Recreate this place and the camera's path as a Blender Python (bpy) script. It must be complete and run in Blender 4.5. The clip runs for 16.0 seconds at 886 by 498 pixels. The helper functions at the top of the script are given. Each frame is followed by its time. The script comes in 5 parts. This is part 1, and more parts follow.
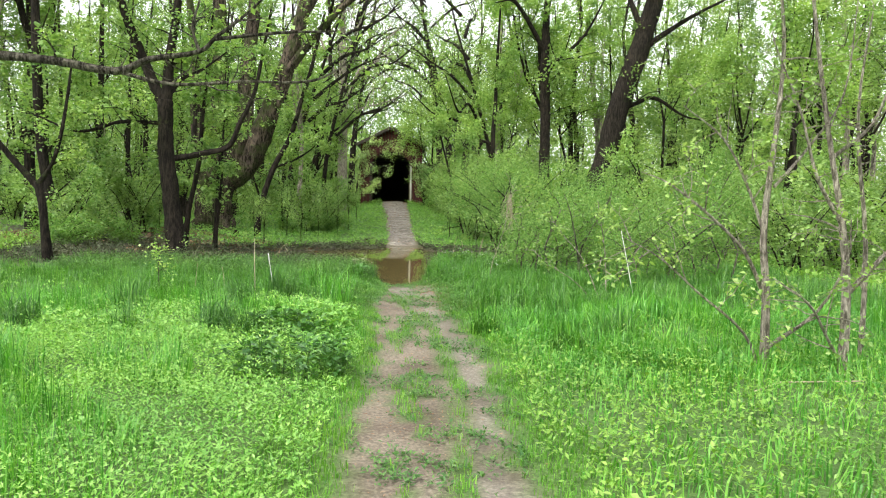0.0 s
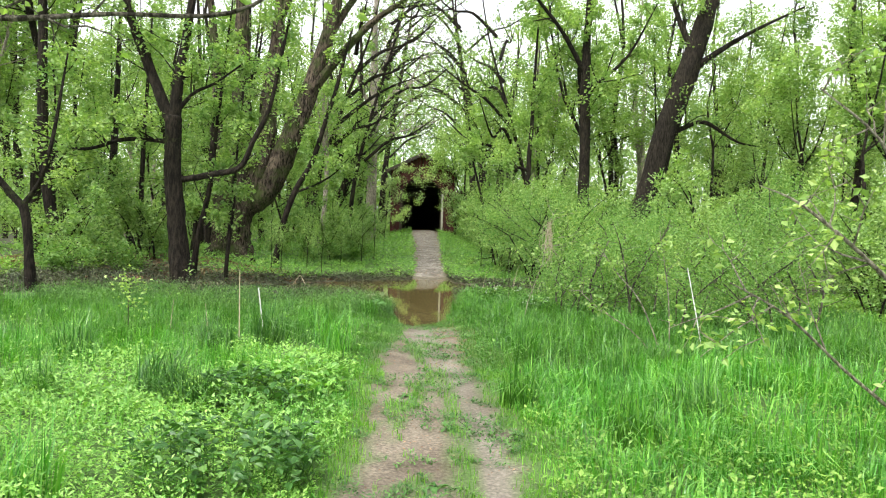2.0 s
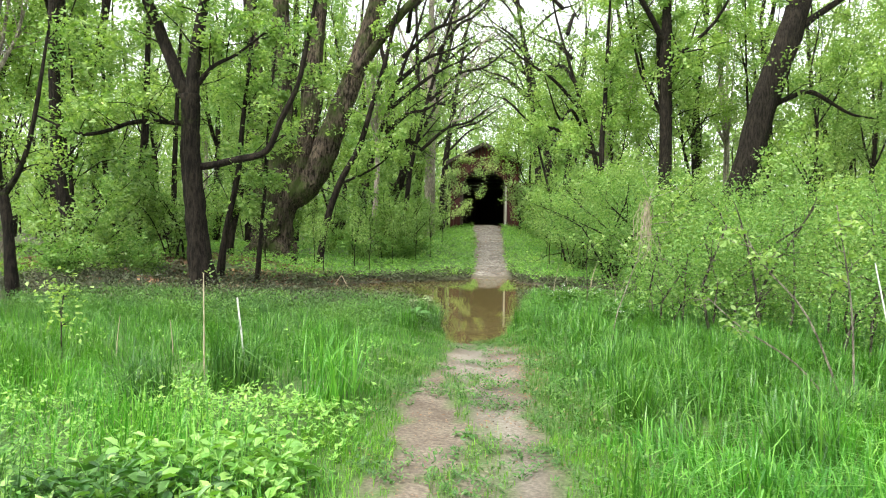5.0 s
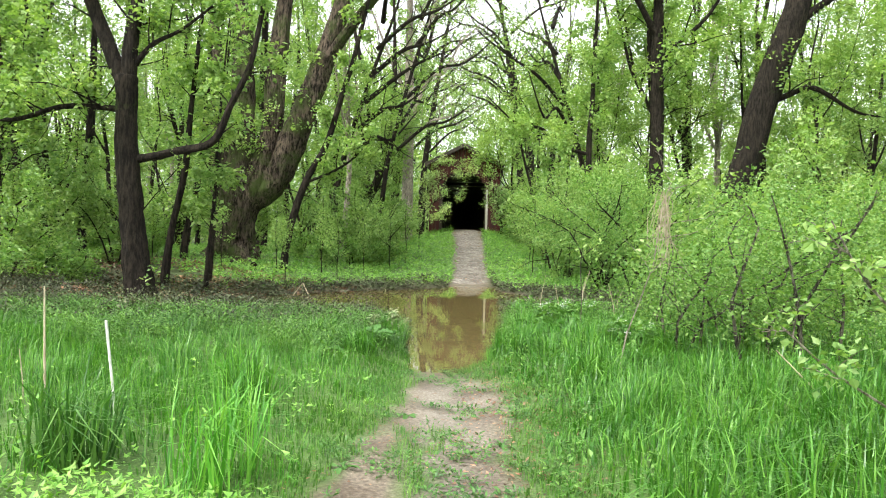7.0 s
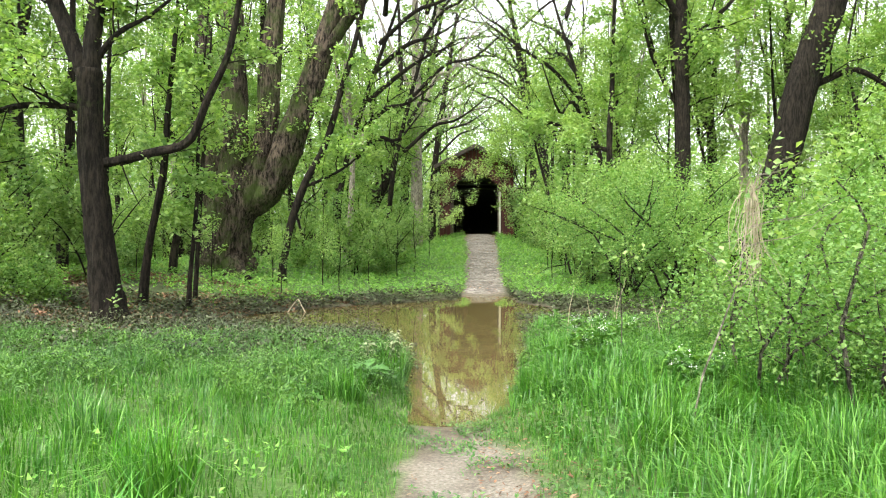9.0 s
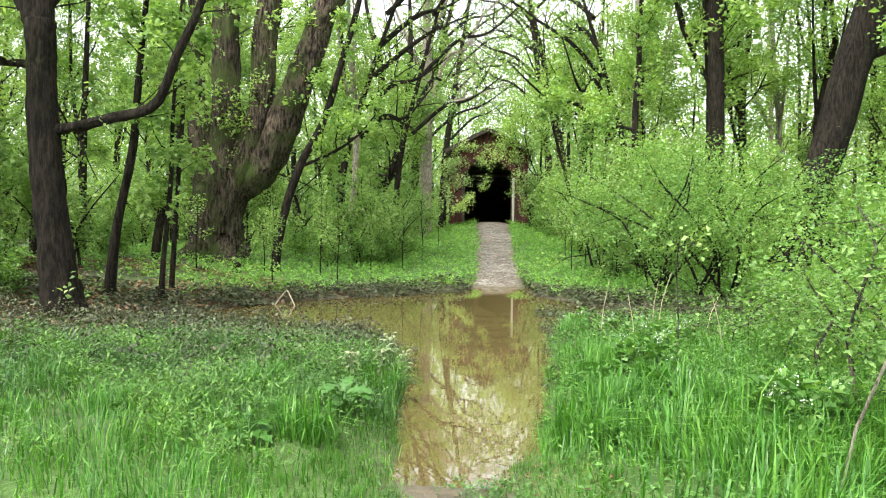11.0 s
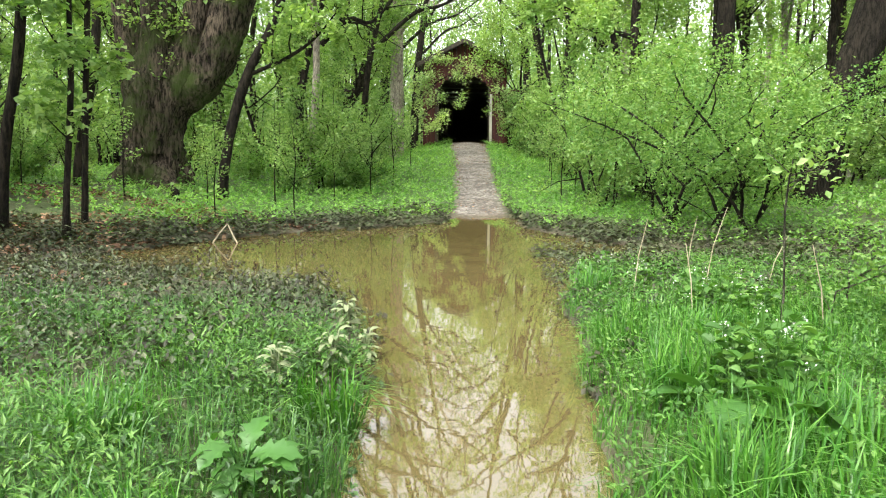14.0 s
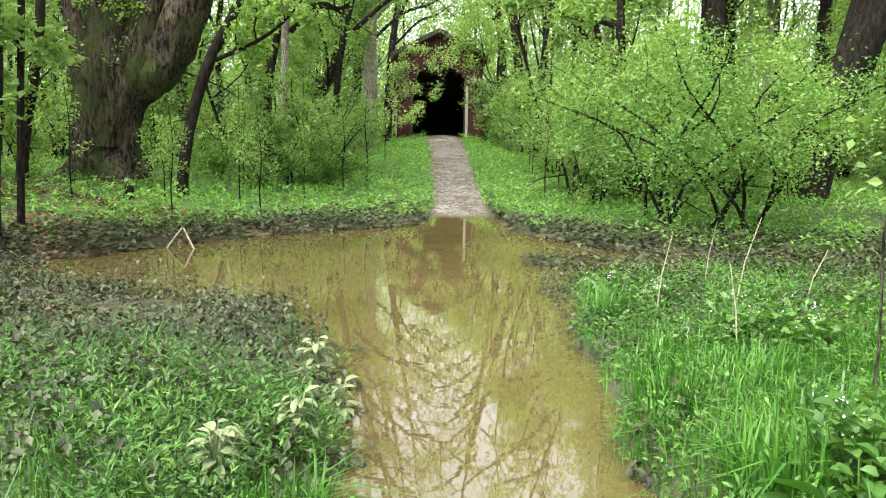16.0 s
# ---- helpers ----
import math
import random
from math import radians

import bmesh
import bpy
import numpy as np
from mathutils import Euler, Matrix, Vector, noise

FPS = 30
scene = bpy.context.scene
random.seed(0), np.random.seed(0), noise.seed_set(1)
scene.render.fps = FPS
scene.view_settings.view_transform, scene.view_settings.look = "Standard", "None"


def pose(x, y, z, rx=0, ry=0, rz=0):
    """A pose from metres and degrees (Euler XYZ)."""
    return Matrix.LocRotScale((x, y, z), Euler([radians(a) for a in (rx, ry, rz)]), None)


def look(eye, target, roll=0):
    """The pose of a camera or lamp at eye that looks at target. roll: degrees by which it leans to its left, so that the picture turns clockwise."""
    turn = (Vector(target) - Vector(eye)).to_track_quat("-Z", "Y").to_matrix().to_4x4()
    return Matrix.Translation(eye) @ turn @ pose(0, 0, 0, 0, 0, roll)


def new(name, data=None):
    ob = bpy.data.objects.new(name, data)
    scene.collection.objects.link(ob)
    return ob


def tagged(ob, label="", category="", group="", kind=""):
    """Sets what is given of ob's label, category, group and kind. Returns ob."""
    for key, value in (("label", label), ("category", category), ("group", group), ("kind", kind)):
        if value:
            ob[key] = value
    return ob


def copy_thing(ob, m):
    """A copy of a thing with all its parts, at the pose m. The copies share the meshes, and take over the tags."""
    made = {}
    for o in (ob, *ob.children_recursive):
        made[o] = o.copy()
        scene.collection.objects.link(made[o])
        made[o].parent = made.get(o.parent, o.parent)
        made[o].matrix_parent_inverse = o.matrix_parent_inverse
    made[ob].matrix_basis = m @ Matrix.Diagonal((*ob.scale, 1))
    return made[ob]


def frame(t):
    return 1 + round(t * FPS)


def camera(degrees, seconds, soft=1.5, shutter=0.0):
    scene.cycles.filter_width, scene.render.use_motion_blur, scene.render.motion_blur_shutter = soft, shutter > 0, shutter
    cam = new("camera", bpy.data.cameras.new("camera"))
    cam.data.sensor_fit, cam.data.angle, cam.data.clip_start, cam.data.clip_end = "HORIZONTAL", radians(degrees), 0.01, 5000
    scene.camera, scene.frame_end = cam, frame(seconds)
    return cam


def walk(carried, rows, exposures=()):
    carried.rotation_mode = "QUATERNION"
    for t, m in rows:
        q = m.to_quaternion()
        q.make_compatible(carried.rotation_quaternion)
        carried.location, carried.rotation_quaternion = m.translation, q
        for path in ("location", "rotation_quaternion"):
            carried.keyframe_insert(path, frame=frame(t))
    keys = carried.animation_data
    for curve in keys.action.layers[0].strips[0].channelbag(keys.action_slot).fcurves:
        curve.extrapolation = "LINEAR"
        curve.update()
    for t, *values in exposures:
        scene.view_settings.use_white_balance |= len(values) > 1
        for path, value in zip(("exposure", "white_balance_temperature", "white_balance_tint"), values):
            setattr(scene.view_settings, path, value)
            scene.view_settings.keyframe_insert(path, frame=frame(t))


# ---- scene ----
cam = camera(61.3, 16.0, 1.1)
PATH = [
    (0, (0.385, 0.292, 1.733), (0.479, 2.287, 1.623), 1.0),
    (0.5, (0.408, 0.851, 1.717), (0.487, 2.847, 1.631), 1.3),
    (1, (0.495, 1.483, 1.708), (0.59, 3.478, 1.607), 1.2),
    (1.5, (0.551, 2.05, 1.7), (0.54, 4.049, 1.654), 0.4),
    (2, (0.604, 2.591, 1.723), (0.607, 4.591, 1.69), 1.8),
    (2.5, (0.658, 3.155, 1.756), (0.614, 5.153, 1.694), 1.0),
    (3, (0.612, 3.789, 1.741), (0.487, 5.783, 1.639), 1.4),
    (3.5, (0.65, 4.404, 1.75), (0.514, 6.396, 1.634), 1.5),
    (3.7, (0.665, 4.65, 1.772), (0.49, 6.64, 1.68), 1.0),
    (5.8, (0.768, 6.904, 1.517), (0.607, 8.897, 1.476), 0.7),
    (6, (0.782, 7.15, 1.524), (0.635, 9.144, 1.461), 0.6),
    (6.5, (0.78, 7.7, 1.531), (0.626, 9.693, 1.491), -0.1),
    (7, (0.733, 8.219, 1.546), (0.611, 10.215, 1.518), 1.3),
    (7.5, (0.744, 8.771, 1.553), (0.627, 10.768, 1.531), 1.1),
    (8, (0.68, 9.286, 1.55), (0.528, 11.281, 1.53), 0.8),
    (8.5, (0.662, 9.806, 1.538), (0.522, 11.8, 1.489), 0.8),
    (9, (0.666, 10.283, 1.609), (0.509, 12.276, 1.592), 0.0),
    (9.2, (0.644, 10.465, 1.591), (0.468, 12.457, 1.58), 0.2),
    (11.3, (0.546, 12.706, 1.517), (0.36, 14.697, 1.469), 0.6),
    (11.5, (0.553, 12.916, 1.528), (0.372, 14.907, 1.479), 0.2),
    (12, (0.468, 13.388, 1.524), (0.271, 15.377, 1.457), 0.2),
    (12.5, (0.404, 13.834, 1.522), (0.267, 15.828, 1.452), 0.6),
    (13, (0.395, 14.272, 1.552), (0.247, 16.265, 1.465), -0.2),
    (13.5, (0.296, 14.686, 1.523), (0.122, 16.674, 1.395), 0.2),
    (14, (0.229, 15.067, 1.511), (0.122, 17.048, 1.258), 0.6),
    (14.5, (0.2, 15.448, 1.517), (0.117, 17.416, 1.172), 0.0),
    (15, (0.084, 15.759, 1.505), (0.004, 17.716, 1.097), 0.1),
    (15.5, (0.013, 16.006, 1.536), (-0.007, 17.971, 1.167), 0.8),
    (16, (0.027, 16.248, 1.567), (-0.005, 18.229, 1.295), 0.9),
]
walk(cam, [(t, look(eye, target, roll)) for t, eye, target, roll in PATH], [(0, 0.25), (3, 0.42), (6, 0.5), (9, 0.7), (12.5, 0.7), (16, 0.66)])

# world: bright overcast sky with a soft high sun
SUN_ELEV, SUN_AZ = radians(56), radians(215)
world = bpy.data.worlds.new("overcast_sky")
scene.world = world
world.use_nodes = True
wn, wl = world.node_tree.nodes, world.node_tree.links
sky = wn.new("ShaderNodeTexSky")
sky.sky_type, sky.sun_disc = "NISHITA", False
sky.sun_elevation, sky.sun_rotation = SUN_ELEV, SUN_AZ
sky.air_density, sky.dust_density = 1.0, 4.0
pale = wn.new("ShaderNodeHueSaturation")
pale.inputs["Saturation"].default_value = 0.12
pale.inputs["Value"].default_value = 2.6
wl.new(sky.outputs[0], pale.inputs["Color"])
wl.new(pale.outputs[0], wn["Background"].inputs["Color"])
wn["Background"].inputs["Strength"].default_value = 0.15

sun = new("sun", bpy.data.lights.new("sun", "SUN"))
sun.data.energy, sun.data.angle, sun.data.color = 1.7, radians(10), (1.0, 0.96, 0.88)
sun.matrix_world = look((math.sin(SUN_AZ) * math.cos(SUN_ELEV) * 60, math.cos(SUN_AZ) * math.cos(SUN_ELEV) * 60, math.sin(SUN_ELEV) * 60), (0, 0, 0))

rng = np.random.default_rng(7)


# ---- materials ----
def material(name):
    m = bpy.data.materials.new(name)
    m.use_nodes = True
    return m, m.node_tree.nodes, m.node_tree.links, m.node_tree.nodes["Principled BSDF"]


def ramp(nodes, stops):
    r = nodes.new("ShaderNodeValToRGB")
    while len(r.color_ramp.elements) < len(stops):
        r.color_ramp.elements.new(0.5)
    for e, (p, c) in zip(r.color_ramp.elements, stops):
        e.position, e.color = p, (*c, 1)
    return r


def noise_tex(nodes, links, scale, detail=4, stretch=None):
    tc = nodes.new("ShaderNodeTexCoord")
    n = nodes.new("ShaderNodeTexNoise")
    n.inputs["Scale"].default_value, n.inputs["Detail"].default_value = scale, detail
    if stretch:
        mp = nodes.new("ShaderNodeMapping")
        mp.inputs["Scale"].default_value = stretch
        links.new(tc.outputs["Object"], mp.inputs["Vector"])
        links.new(mp.outputs[0], n.inputs["Vector"])
    else:
        links.new(tc.outputs["Object"], n.inputs["Vector"])
    return n


def mix_rgb(nodes, links, fac, a, b, mode="MIX"):
    x = nodes.new("ShaderNodeMix")
    x.data_type, x.blend_type = "RGBA", mode
    for sock, v in ((x.inputs[0], fac), (x.inputs[6], a), (x.inputs[7], b)):
        if hasattr(v, "is_linked"):
            links.new(v, sock)
        else:
            sock.default_value = v if isinstance(v, (int, float)) else (*v, 1)
    return x.outputs[2]


def leaf_material(name, colours, translucent=0.4, rough=0.5, patch=0.5):
    """Leaves: every leaf its own tint, with broad patches of tone, thin enough to let light through."""
    m, n, l, bsdf = material(name)
    geo = n.new("ShaderNodeNewGeometry")
    r = ramp(n, [(i / max(1, len(colours) - 1), c) for i, c in enumerate(colours)])
    l.new(geo.outputs["Random Per Island"], r.inputs[0])
    big = noise_tex(n, l, patch, 2)
    br = ramp(n, [(0.3, (0.72, 0.8, 0.75)), (0.7, (1.2, 1.12, 1.0))])
    l.new(big.outputs["Fac"], br.inputs[0])
    col = mix_rgb(n, l, 1.0, r.outputs[0], br.outputs[0], "MULTIPLY")
    l.new(col, bsdf.inputs["Base Color"])
    bsdf.inputs["Roughness"].default_value = rough
    bsdf.inputs["Specular IOR Level"].default_value = 0.45
    tr = n.new("ShaderNodeBsdfTranslucent")
    warm = mix_rgb(n, l, 1.0, col, (1.08, 1.18, 0.42), "MULTIPLY")
    l.new(warm, tr.inputs["Color"])
    mx = n.new("ShaderNodeMixShader")
    mx.inputs[0].default_value = translucent
    l.new(bsdf.outputs[0], mx.inputs[1])
    l.new(tr.outputs[0], mx.inputs[2])
    l.new(mx.outputs[0], n["Material Output"].inputs["Surface"])
    return m


def bark_material(name, dark, light, moss=0.0, scale=14.0):
    m, n, l, bsdf = material(name)
    ridges = noise_tex(n, l, scale * 1.3, 10, (1, 1, 0.2))
    ridges.inputs["Roughness"].default_value = 0.72
    r = ramp(n, [(0.43, dark), (0.58, light)])
    l.new(ridges.outputs["Fac"], r.inputs[0])
    col = r.outputs[0]
    blot = noise_tex(n, l, 1.3, 5)
    tone = ramp(n, [(0.35, (0.7, 0.68, 0.66)), (0.7, (1.25, 1.22, 1.15))])
    l.new(blot.outputs["Fac"], tone.inputs[0])
    col = mix_rgb(n, l, 1.0, col, tone.outputs[0], "MULTIPLY")
    if moss:
        mn = noise_tex(n, l, 1.1, 12)
        mn.inputs["Roughness"].default_value = 0.75
        mr = ramp(n, [(0.62 - 0.2 * moss, (0, 0, 0)), (0.78 - 0.2 * moss, (1, 1, 1))])
        l.new(mn.outputs["Fac"], mr.inputs[0])
        col = mix_rgb(n, l, mr.outputs[0], col, (0.055, 0.08, 0.02))
    l.new(col, bsdf.inputs["Base Color"])
    bsdf.inputs["Roughness"].default_value = 0.95
    bsdf.inputs["Specular IOR Level"].default_value = 0.15
    b = n.new("ShaderNodeBump")
    b.inputs["Strength"].default_value, b.inputs["Distance"].default_value = 1.0, 0.12
    l.new(ridges.outputs["Fac"], b.inputs["Height"])
    l.new(b.outputs[0], bsdf.inputs["Normal"])
    return m


def plain_material(name, a, b, scale=8.0, rough=0.8, bump=0.3, stretch=None):
    m, n, l, bsdf = material(name)
    t = noise_tex(n, l, scale, 6, stretch)
    r = ramp(n, [(0.3, a), (0.7, b)])
    l.new(t.outputs["Fac"], r.inputs[0])
    info = n.new("ShaderNodeObjectInfo")
    tone = ramp(n, [(0.0, (0.8, 0.8, 0.8)), (1.0, (1.15, 1.15, 1.15))])
    l.new(info.outputs["Random"], tone.inputs[0])
    l.new(mix_rgb(n, l, 1.0, r.outputs[0], tone.outputs[0], "MULTIPLY"), bsdf.inputs["Base Color"])
    bsdf.inputs["Roughness"].default_value = rough
    bp = n.new("ShaderNodeBump")
    bp.inputs["Strength"].default_value, bp.inputs["Distance"].default_value = bump, 0.02
    l.new(t.outputs["Fac"], bp.inputs["Height"])
    l.new(bp.outputs[0], bsdf.inputs["Normal"])
    return m


def ground_material():
    """Dark woodland soil, pale trodden earth on the path, gravel on the far bank, silt by the water."""
    m, n, l, bsdf = material("ground_soil")

    def cover(name):
        a = n.new("ShaderNodeAttribute")
        a.attribute_name = name
        return a.outputs["Fac"]
    fine, mid, broad = noise_tex(n, l, 38, 8), noise_tex(n, l, 7, 5), noise_tex(n, l, 1.6, 6)
    soil = ramp(n, [(0.3, (0.03, 0.035, 0.015)), (0.7, (0.08, 0.085, 0.035))])
    l.new(mid.outputs["Fac"], soil.inputs[0])
    earth = ramp(n, [(0.25, (0.09, 0.081, 0.063)), (0.5, (0.16, 0.146, 0.117)), (0.78, (0.275, 0.256, 0.212))])
    l.new(fine.outputs["Fac"], earth.inputs[0])
    damp = ramp(n, [(0.36, (0.62, 0.56, 0.5)), (0.6, (1.12, 1.1, 1.08))])
    l.new(broad.outputs["Fac"], damp.inputs[0])
    brown = ramp(n, [(0.25, (0.065, 0.053, 0.036)), (0.5, (0.135, 0.113, 0.083)), (0.78, (0.25, 0.218, 0.168))])
    l.new(fine.outputs["Fac"], brown.inputs[0])
    trodden = mix_rgb(n, l, cover("track"), brown.outputs[0], earth.outputs[0])
    earth_c = mix_rgb(n, l, 1.0, trodden, damp.outputs[0], "MULTIPLY")
    stones = n.new("ShaderNodeTexVoronoi")
    stones.inputs["Scale"].default_value = 15
    tc = n.new("ShaderNodeTexCoord")
    l.new(tc.outputs["Object"], stones.inputs["Vector"])
    grav = ramp(n, [(0.0, (0.05, 0.044, 0.038)), (0.45, (0.125, 0.112, 0.095)), (1.0, (0.34, 0.32, 0.285))])
    l.new(stones.outputs["Color"], grav.inputs[0])
    turf = ramp(n, [(0.3, (0.035, 0.075, 0.012)), (0.7, (0.085, 0.16, 0.03))])
    l.new(fine.outputs["Fac"], turf.inputs[0])
    soil_c = mix_rgb(n, l, cover("turf"), soil.outputs[0], turf.outputs[0])
    grav_c = mix_rgb(n, l, 1.0, grav.outputs[0], damp.outputs[0], "MULTIPLY")
    col = mix_rgb(n, l, cover("path"), soil_c, earth_c)
    col = mix_rgb(n, l, cover("gravel"), col, grav_c)
    silt = ramp(n, [(0.3, (0.06, 0.048, 0.03)), (0.7, (0.12, 0.098, 0.062))])
    l.new(mid.outputs["Fac"], silt.inputs[0])
    col = mix_rgb(n, l, cover("silt"), col, silt.outputs[0])
    l.new(col, bsdf.inputs["Base Color"])
    bsdf.inputs["Roughness"].default_value = 0.92
    bp = n.new("ShaderNodeBump")
    bp.inputs["Strength"].default_value, bp.inputs["Distance"].default_value = 0.6, 0.03
    s = n.new("ShaderNodeMath")
    l.new(fine.outputs["Fac"], s.inputs[0])
    l.new(mid.outputs["Fac"], s.inputs[1])
    l.new(s.outputs[0], bp.inputs["Height"])
    l.new(bp.outputs[0], bsdf.inputs["Normal"])
    return m


def water_material():
    m, n, l, bsdf = material("muddy_water")
    t = noise_tex(n, l, 0.5, 3)
    r = ramp(n, [(0.3, (0.096, 0.075, 0.027)), (0.7, (0.132, 0.105, 0.041))])
    l.new(t.outputs["Fac"], r.inputs[0])
    l.new(r.outputs[0], bsdf.inputs["Base Color"])
    bsdf.inputs["Roughness"].default_value = 0.02
    bsdf.inputs["IOR"].default_value = 2.5
    w = noise_tex(n, l, 5, 2)
    bp = n.new("ShaderNodeBump")
    bp.inputs["Strength"].default_value, bp.inputs["Distance"].default_value = 0.05, 0.01
    l.new(w.outputs["Fac"], bp.inputs["Height"])
    l.new(bp.outputs[0], bsdf.inputs["Normal"])
    return m


M_GROUND, M_WATER = ground_material(), water_material()
M_BARK = bark_material("bark_dark", (0.008, 0.007, 0.005), (0.034, 0.028, 0.021), 0.1)
M_BARK_BIG = bark_material("bark_rugged", (0.01, 0.008, 0.006), (0.13, 0.104, 0.08), 0.75, 12)
M_BARK_PALE = bark_material("bark_lichen", (0.03, 0.026, 0.02), (0.2, 0.19, 0.15), 0.15, 26)
M_BARK_GREY = bark_material("bark_grey", (0.17, 0.15, 0.125), (0.48, 0.44, 0.37), 0.0, 24)
M_LEAF = leaf_material("leaf_spring", [(0.13, 0.24, 0.07), (0.23, 0.37, 0.12), (0.38, 0.51, 0.23)], 0.5)
M_LEAF_DARK = leaf_material("leaf_shade", [(0.1, 0.215, 0.05), (0.165, 0.315, 0.075), (0.275, 0.42, 0.14)], 0.45)
M_LEAF_YELLOW = leaf_material("leaf_fresh", [(0.16, 0.29, 0.07), (0.27, 0.42, 0.13), (0.43, 0.56, 0.25)], 0.5)
M_SILVER = leaf_material("leaf_pale_green", [(0.24, 0.36, 0.14), (0.4, 0.52, 0.26), (0.56, 0.66, 0.4)], 0.5)
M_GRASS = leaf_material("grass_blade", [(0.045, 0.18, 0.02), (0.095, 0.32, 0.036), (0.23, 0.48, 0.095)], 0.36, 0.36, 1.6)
# dimmed copy of the grass colour, to offset the exposure raised towards the water
M_GRASS_DIM = leaf_material("grass_dim", [(0.031, 0.112, 0.013), (0.064, 0.212, 0.023), (0.165, 0.345, 0.064)], 0.33, 0.34, 1.6)
M_GRASS_LIGHT = leaf_material("grass_short", [(0.1, 0.24, 0.03), (0.17, 0.34, 0.055), (0.27, 0.42, 0.1)], 0.35, 0.5, 0.8)
M_HERB = leaf_material("herb_leaf", [(0.11, 0.28, 0.045), (0.2, 0.42, 0.08), (0.34, 0.55, 0.16)], 0.35, 0.45, 0.9)
M_HERB_DEEP = leaf_material("herb_deep", [(0.032, 0.105, 0.022), (0.06, 0.17, 0.032), (0.13, 0.265, 0.068)], 0.3, 0.42, 1.0)
M_WEED_DEEP = leaf_material("bank_weed_leaf", [(0.045, 0.13, 0.02), (0.08, 0.2, 0.033), (0.18, 0.33, 0.08)], 0.35, 0.5, 1.1)
M_TURF = leaf_material("turf_blade", [(0.07, 0.2, 0.02), (0.12, 0.31, 0.03), (0.22, 0.42, 0.07)], 0.35, 0.45, 1.2)
M_COVER = leaf_material("groundcover_leaf", [(0.11, 0.26, 0.055), (0.18, 0.37, 0.08), (0.29, 0.49, 0.14)], 0.4, 0.5, 0.7)
M_BANK = leaf_material("bank_leaf", [(0.022, 0.058, 0.014), (0.043, 0.112, 0.022), (0.105, 0.21, 0.055)], 0.3, 0.5, 1.4)
M_MUDDY = leaf_material("leaf_silted", [(0.02, 0.018, 0.01), (0.038, 0.039, 0.018), (0.048, 0.078, 0.028), (0.14, 0.152, 0.09)], 0.15, 0.6, 1.2)
M_SILTLEAF = leaf_material("leaf_pale_silt", [(0.12, 0.16, 0.075), (0.2, 0.24, 0.13), (0.36, 0.4, 0.25)], 0.15, 0.7, 1.0)
M_LITTER = leaf_material("leaf_litter", [(0.08, 0.045, 0.03), (0.2, 0.105, 0.065), (0.34, 0.22, 0.15)], 0.1, 0.85, 1.0)
M_STRAW = plain_material("dry_stalk", (0.27, 0.22, 0.14), (0.46, 0.4, 0.28), 12, 0.8)
M_STAKE = plain_material("white_stake_paint", (0.45, 0.45, 0.41), (0.66, 0.66, 0.62), 18, 0.6)
M_RED = plain_material("red_barn_board", (0.04, 0.009, 0.008), (0.105, 0.022, 0.017), 9, 0.8, 0.4, (1, 1, 0.1))
M_PALE_WOOD = plain_material("weathered_pale_board", (0.38, 0.36, 0.3), (0.6, 0.58, 0.5), 9, 0.8, 0.4, (1, 1, 0.1))
M_TIMBER = plain_material("dark_timber", (0.035, 0.027, 0.02), (0.09, 0.07, 0.05), 7, 0.85, 0.4)
M_SHINGLE = plain_material("mossy_shingle", (0.05, 0.045, 0.035), (0.11, 0.11, 0.06), 5, 0.9, 0.5)
M_PETAL = plain_material("white_petal", (0.75, 0.76, 0.72), (0.85, 0.85, 0.82), 20, 0.6, 0.1)


# ---- mesh helpers ----
class Build:
    """Gathers vertices and faces of many pieces for one mesh."""

    def __init__(self):
        self.v, self.f, self.n = [], [], 0

    def add(self, v, *faces):
        v = np.asarray(v, dtype=np.float32).reshape(-1, 3)
        for f in faces:
            self.f.append(np.asarray(f, dtype=np.int32) + self.n)
        self.v.append(v)
        self.n += len(v)

    def mesh(self, name, mat, smooth=False):
        me = bpy.data.meshes.new(name)
        if self.n:
            v = np.concatenate(self.v)
            sizes = np.concatenate([np.full(len(f), f.shape[1], dtype=np.int32) for f in self.f])
            loops = np.concatenate([f.ravel() for f in self.f])
            me.vertices.add(len(v))
            me.vertices.foreach_set("co", v.ravel())
            me.loops.add(len(loops))
            me.loops.foreach_set("vertex_index", loops)
            me.polygons.add(len(sizes))
            starts = np.concatenate([[0], np.cumsum(sizes)[:-1]]).astype(np.int32)
            me.polygons.foreach_set("loop_start", starts)
            me.polygons.foreach_set("use_smooth", np.full(len(sizes), smooth))
            me.update(calc_edges=True)
            me.validate()
        me.materials.append(mat)
        return me


def thing(name, label, category, group="", at=(0, 0, 0)):
    ob = new(name)
    ob.empty_display_size = 0.2
    ob.matrix_basis = pose(*at)
    return tagged(ob, label, category, group)


def part(name, build, mat, parent, label="", smooth=False):
    ob = new(name, build.mesh(name, mat, smooth))
    ob.parent = parent
    return tagged(ob, label)


def solid(name, build, mat, label, category, group="", kind="", smooth=False):
    return tagged(new(name, build.mesh(name, mat, smooth)), label, category, group, kind)


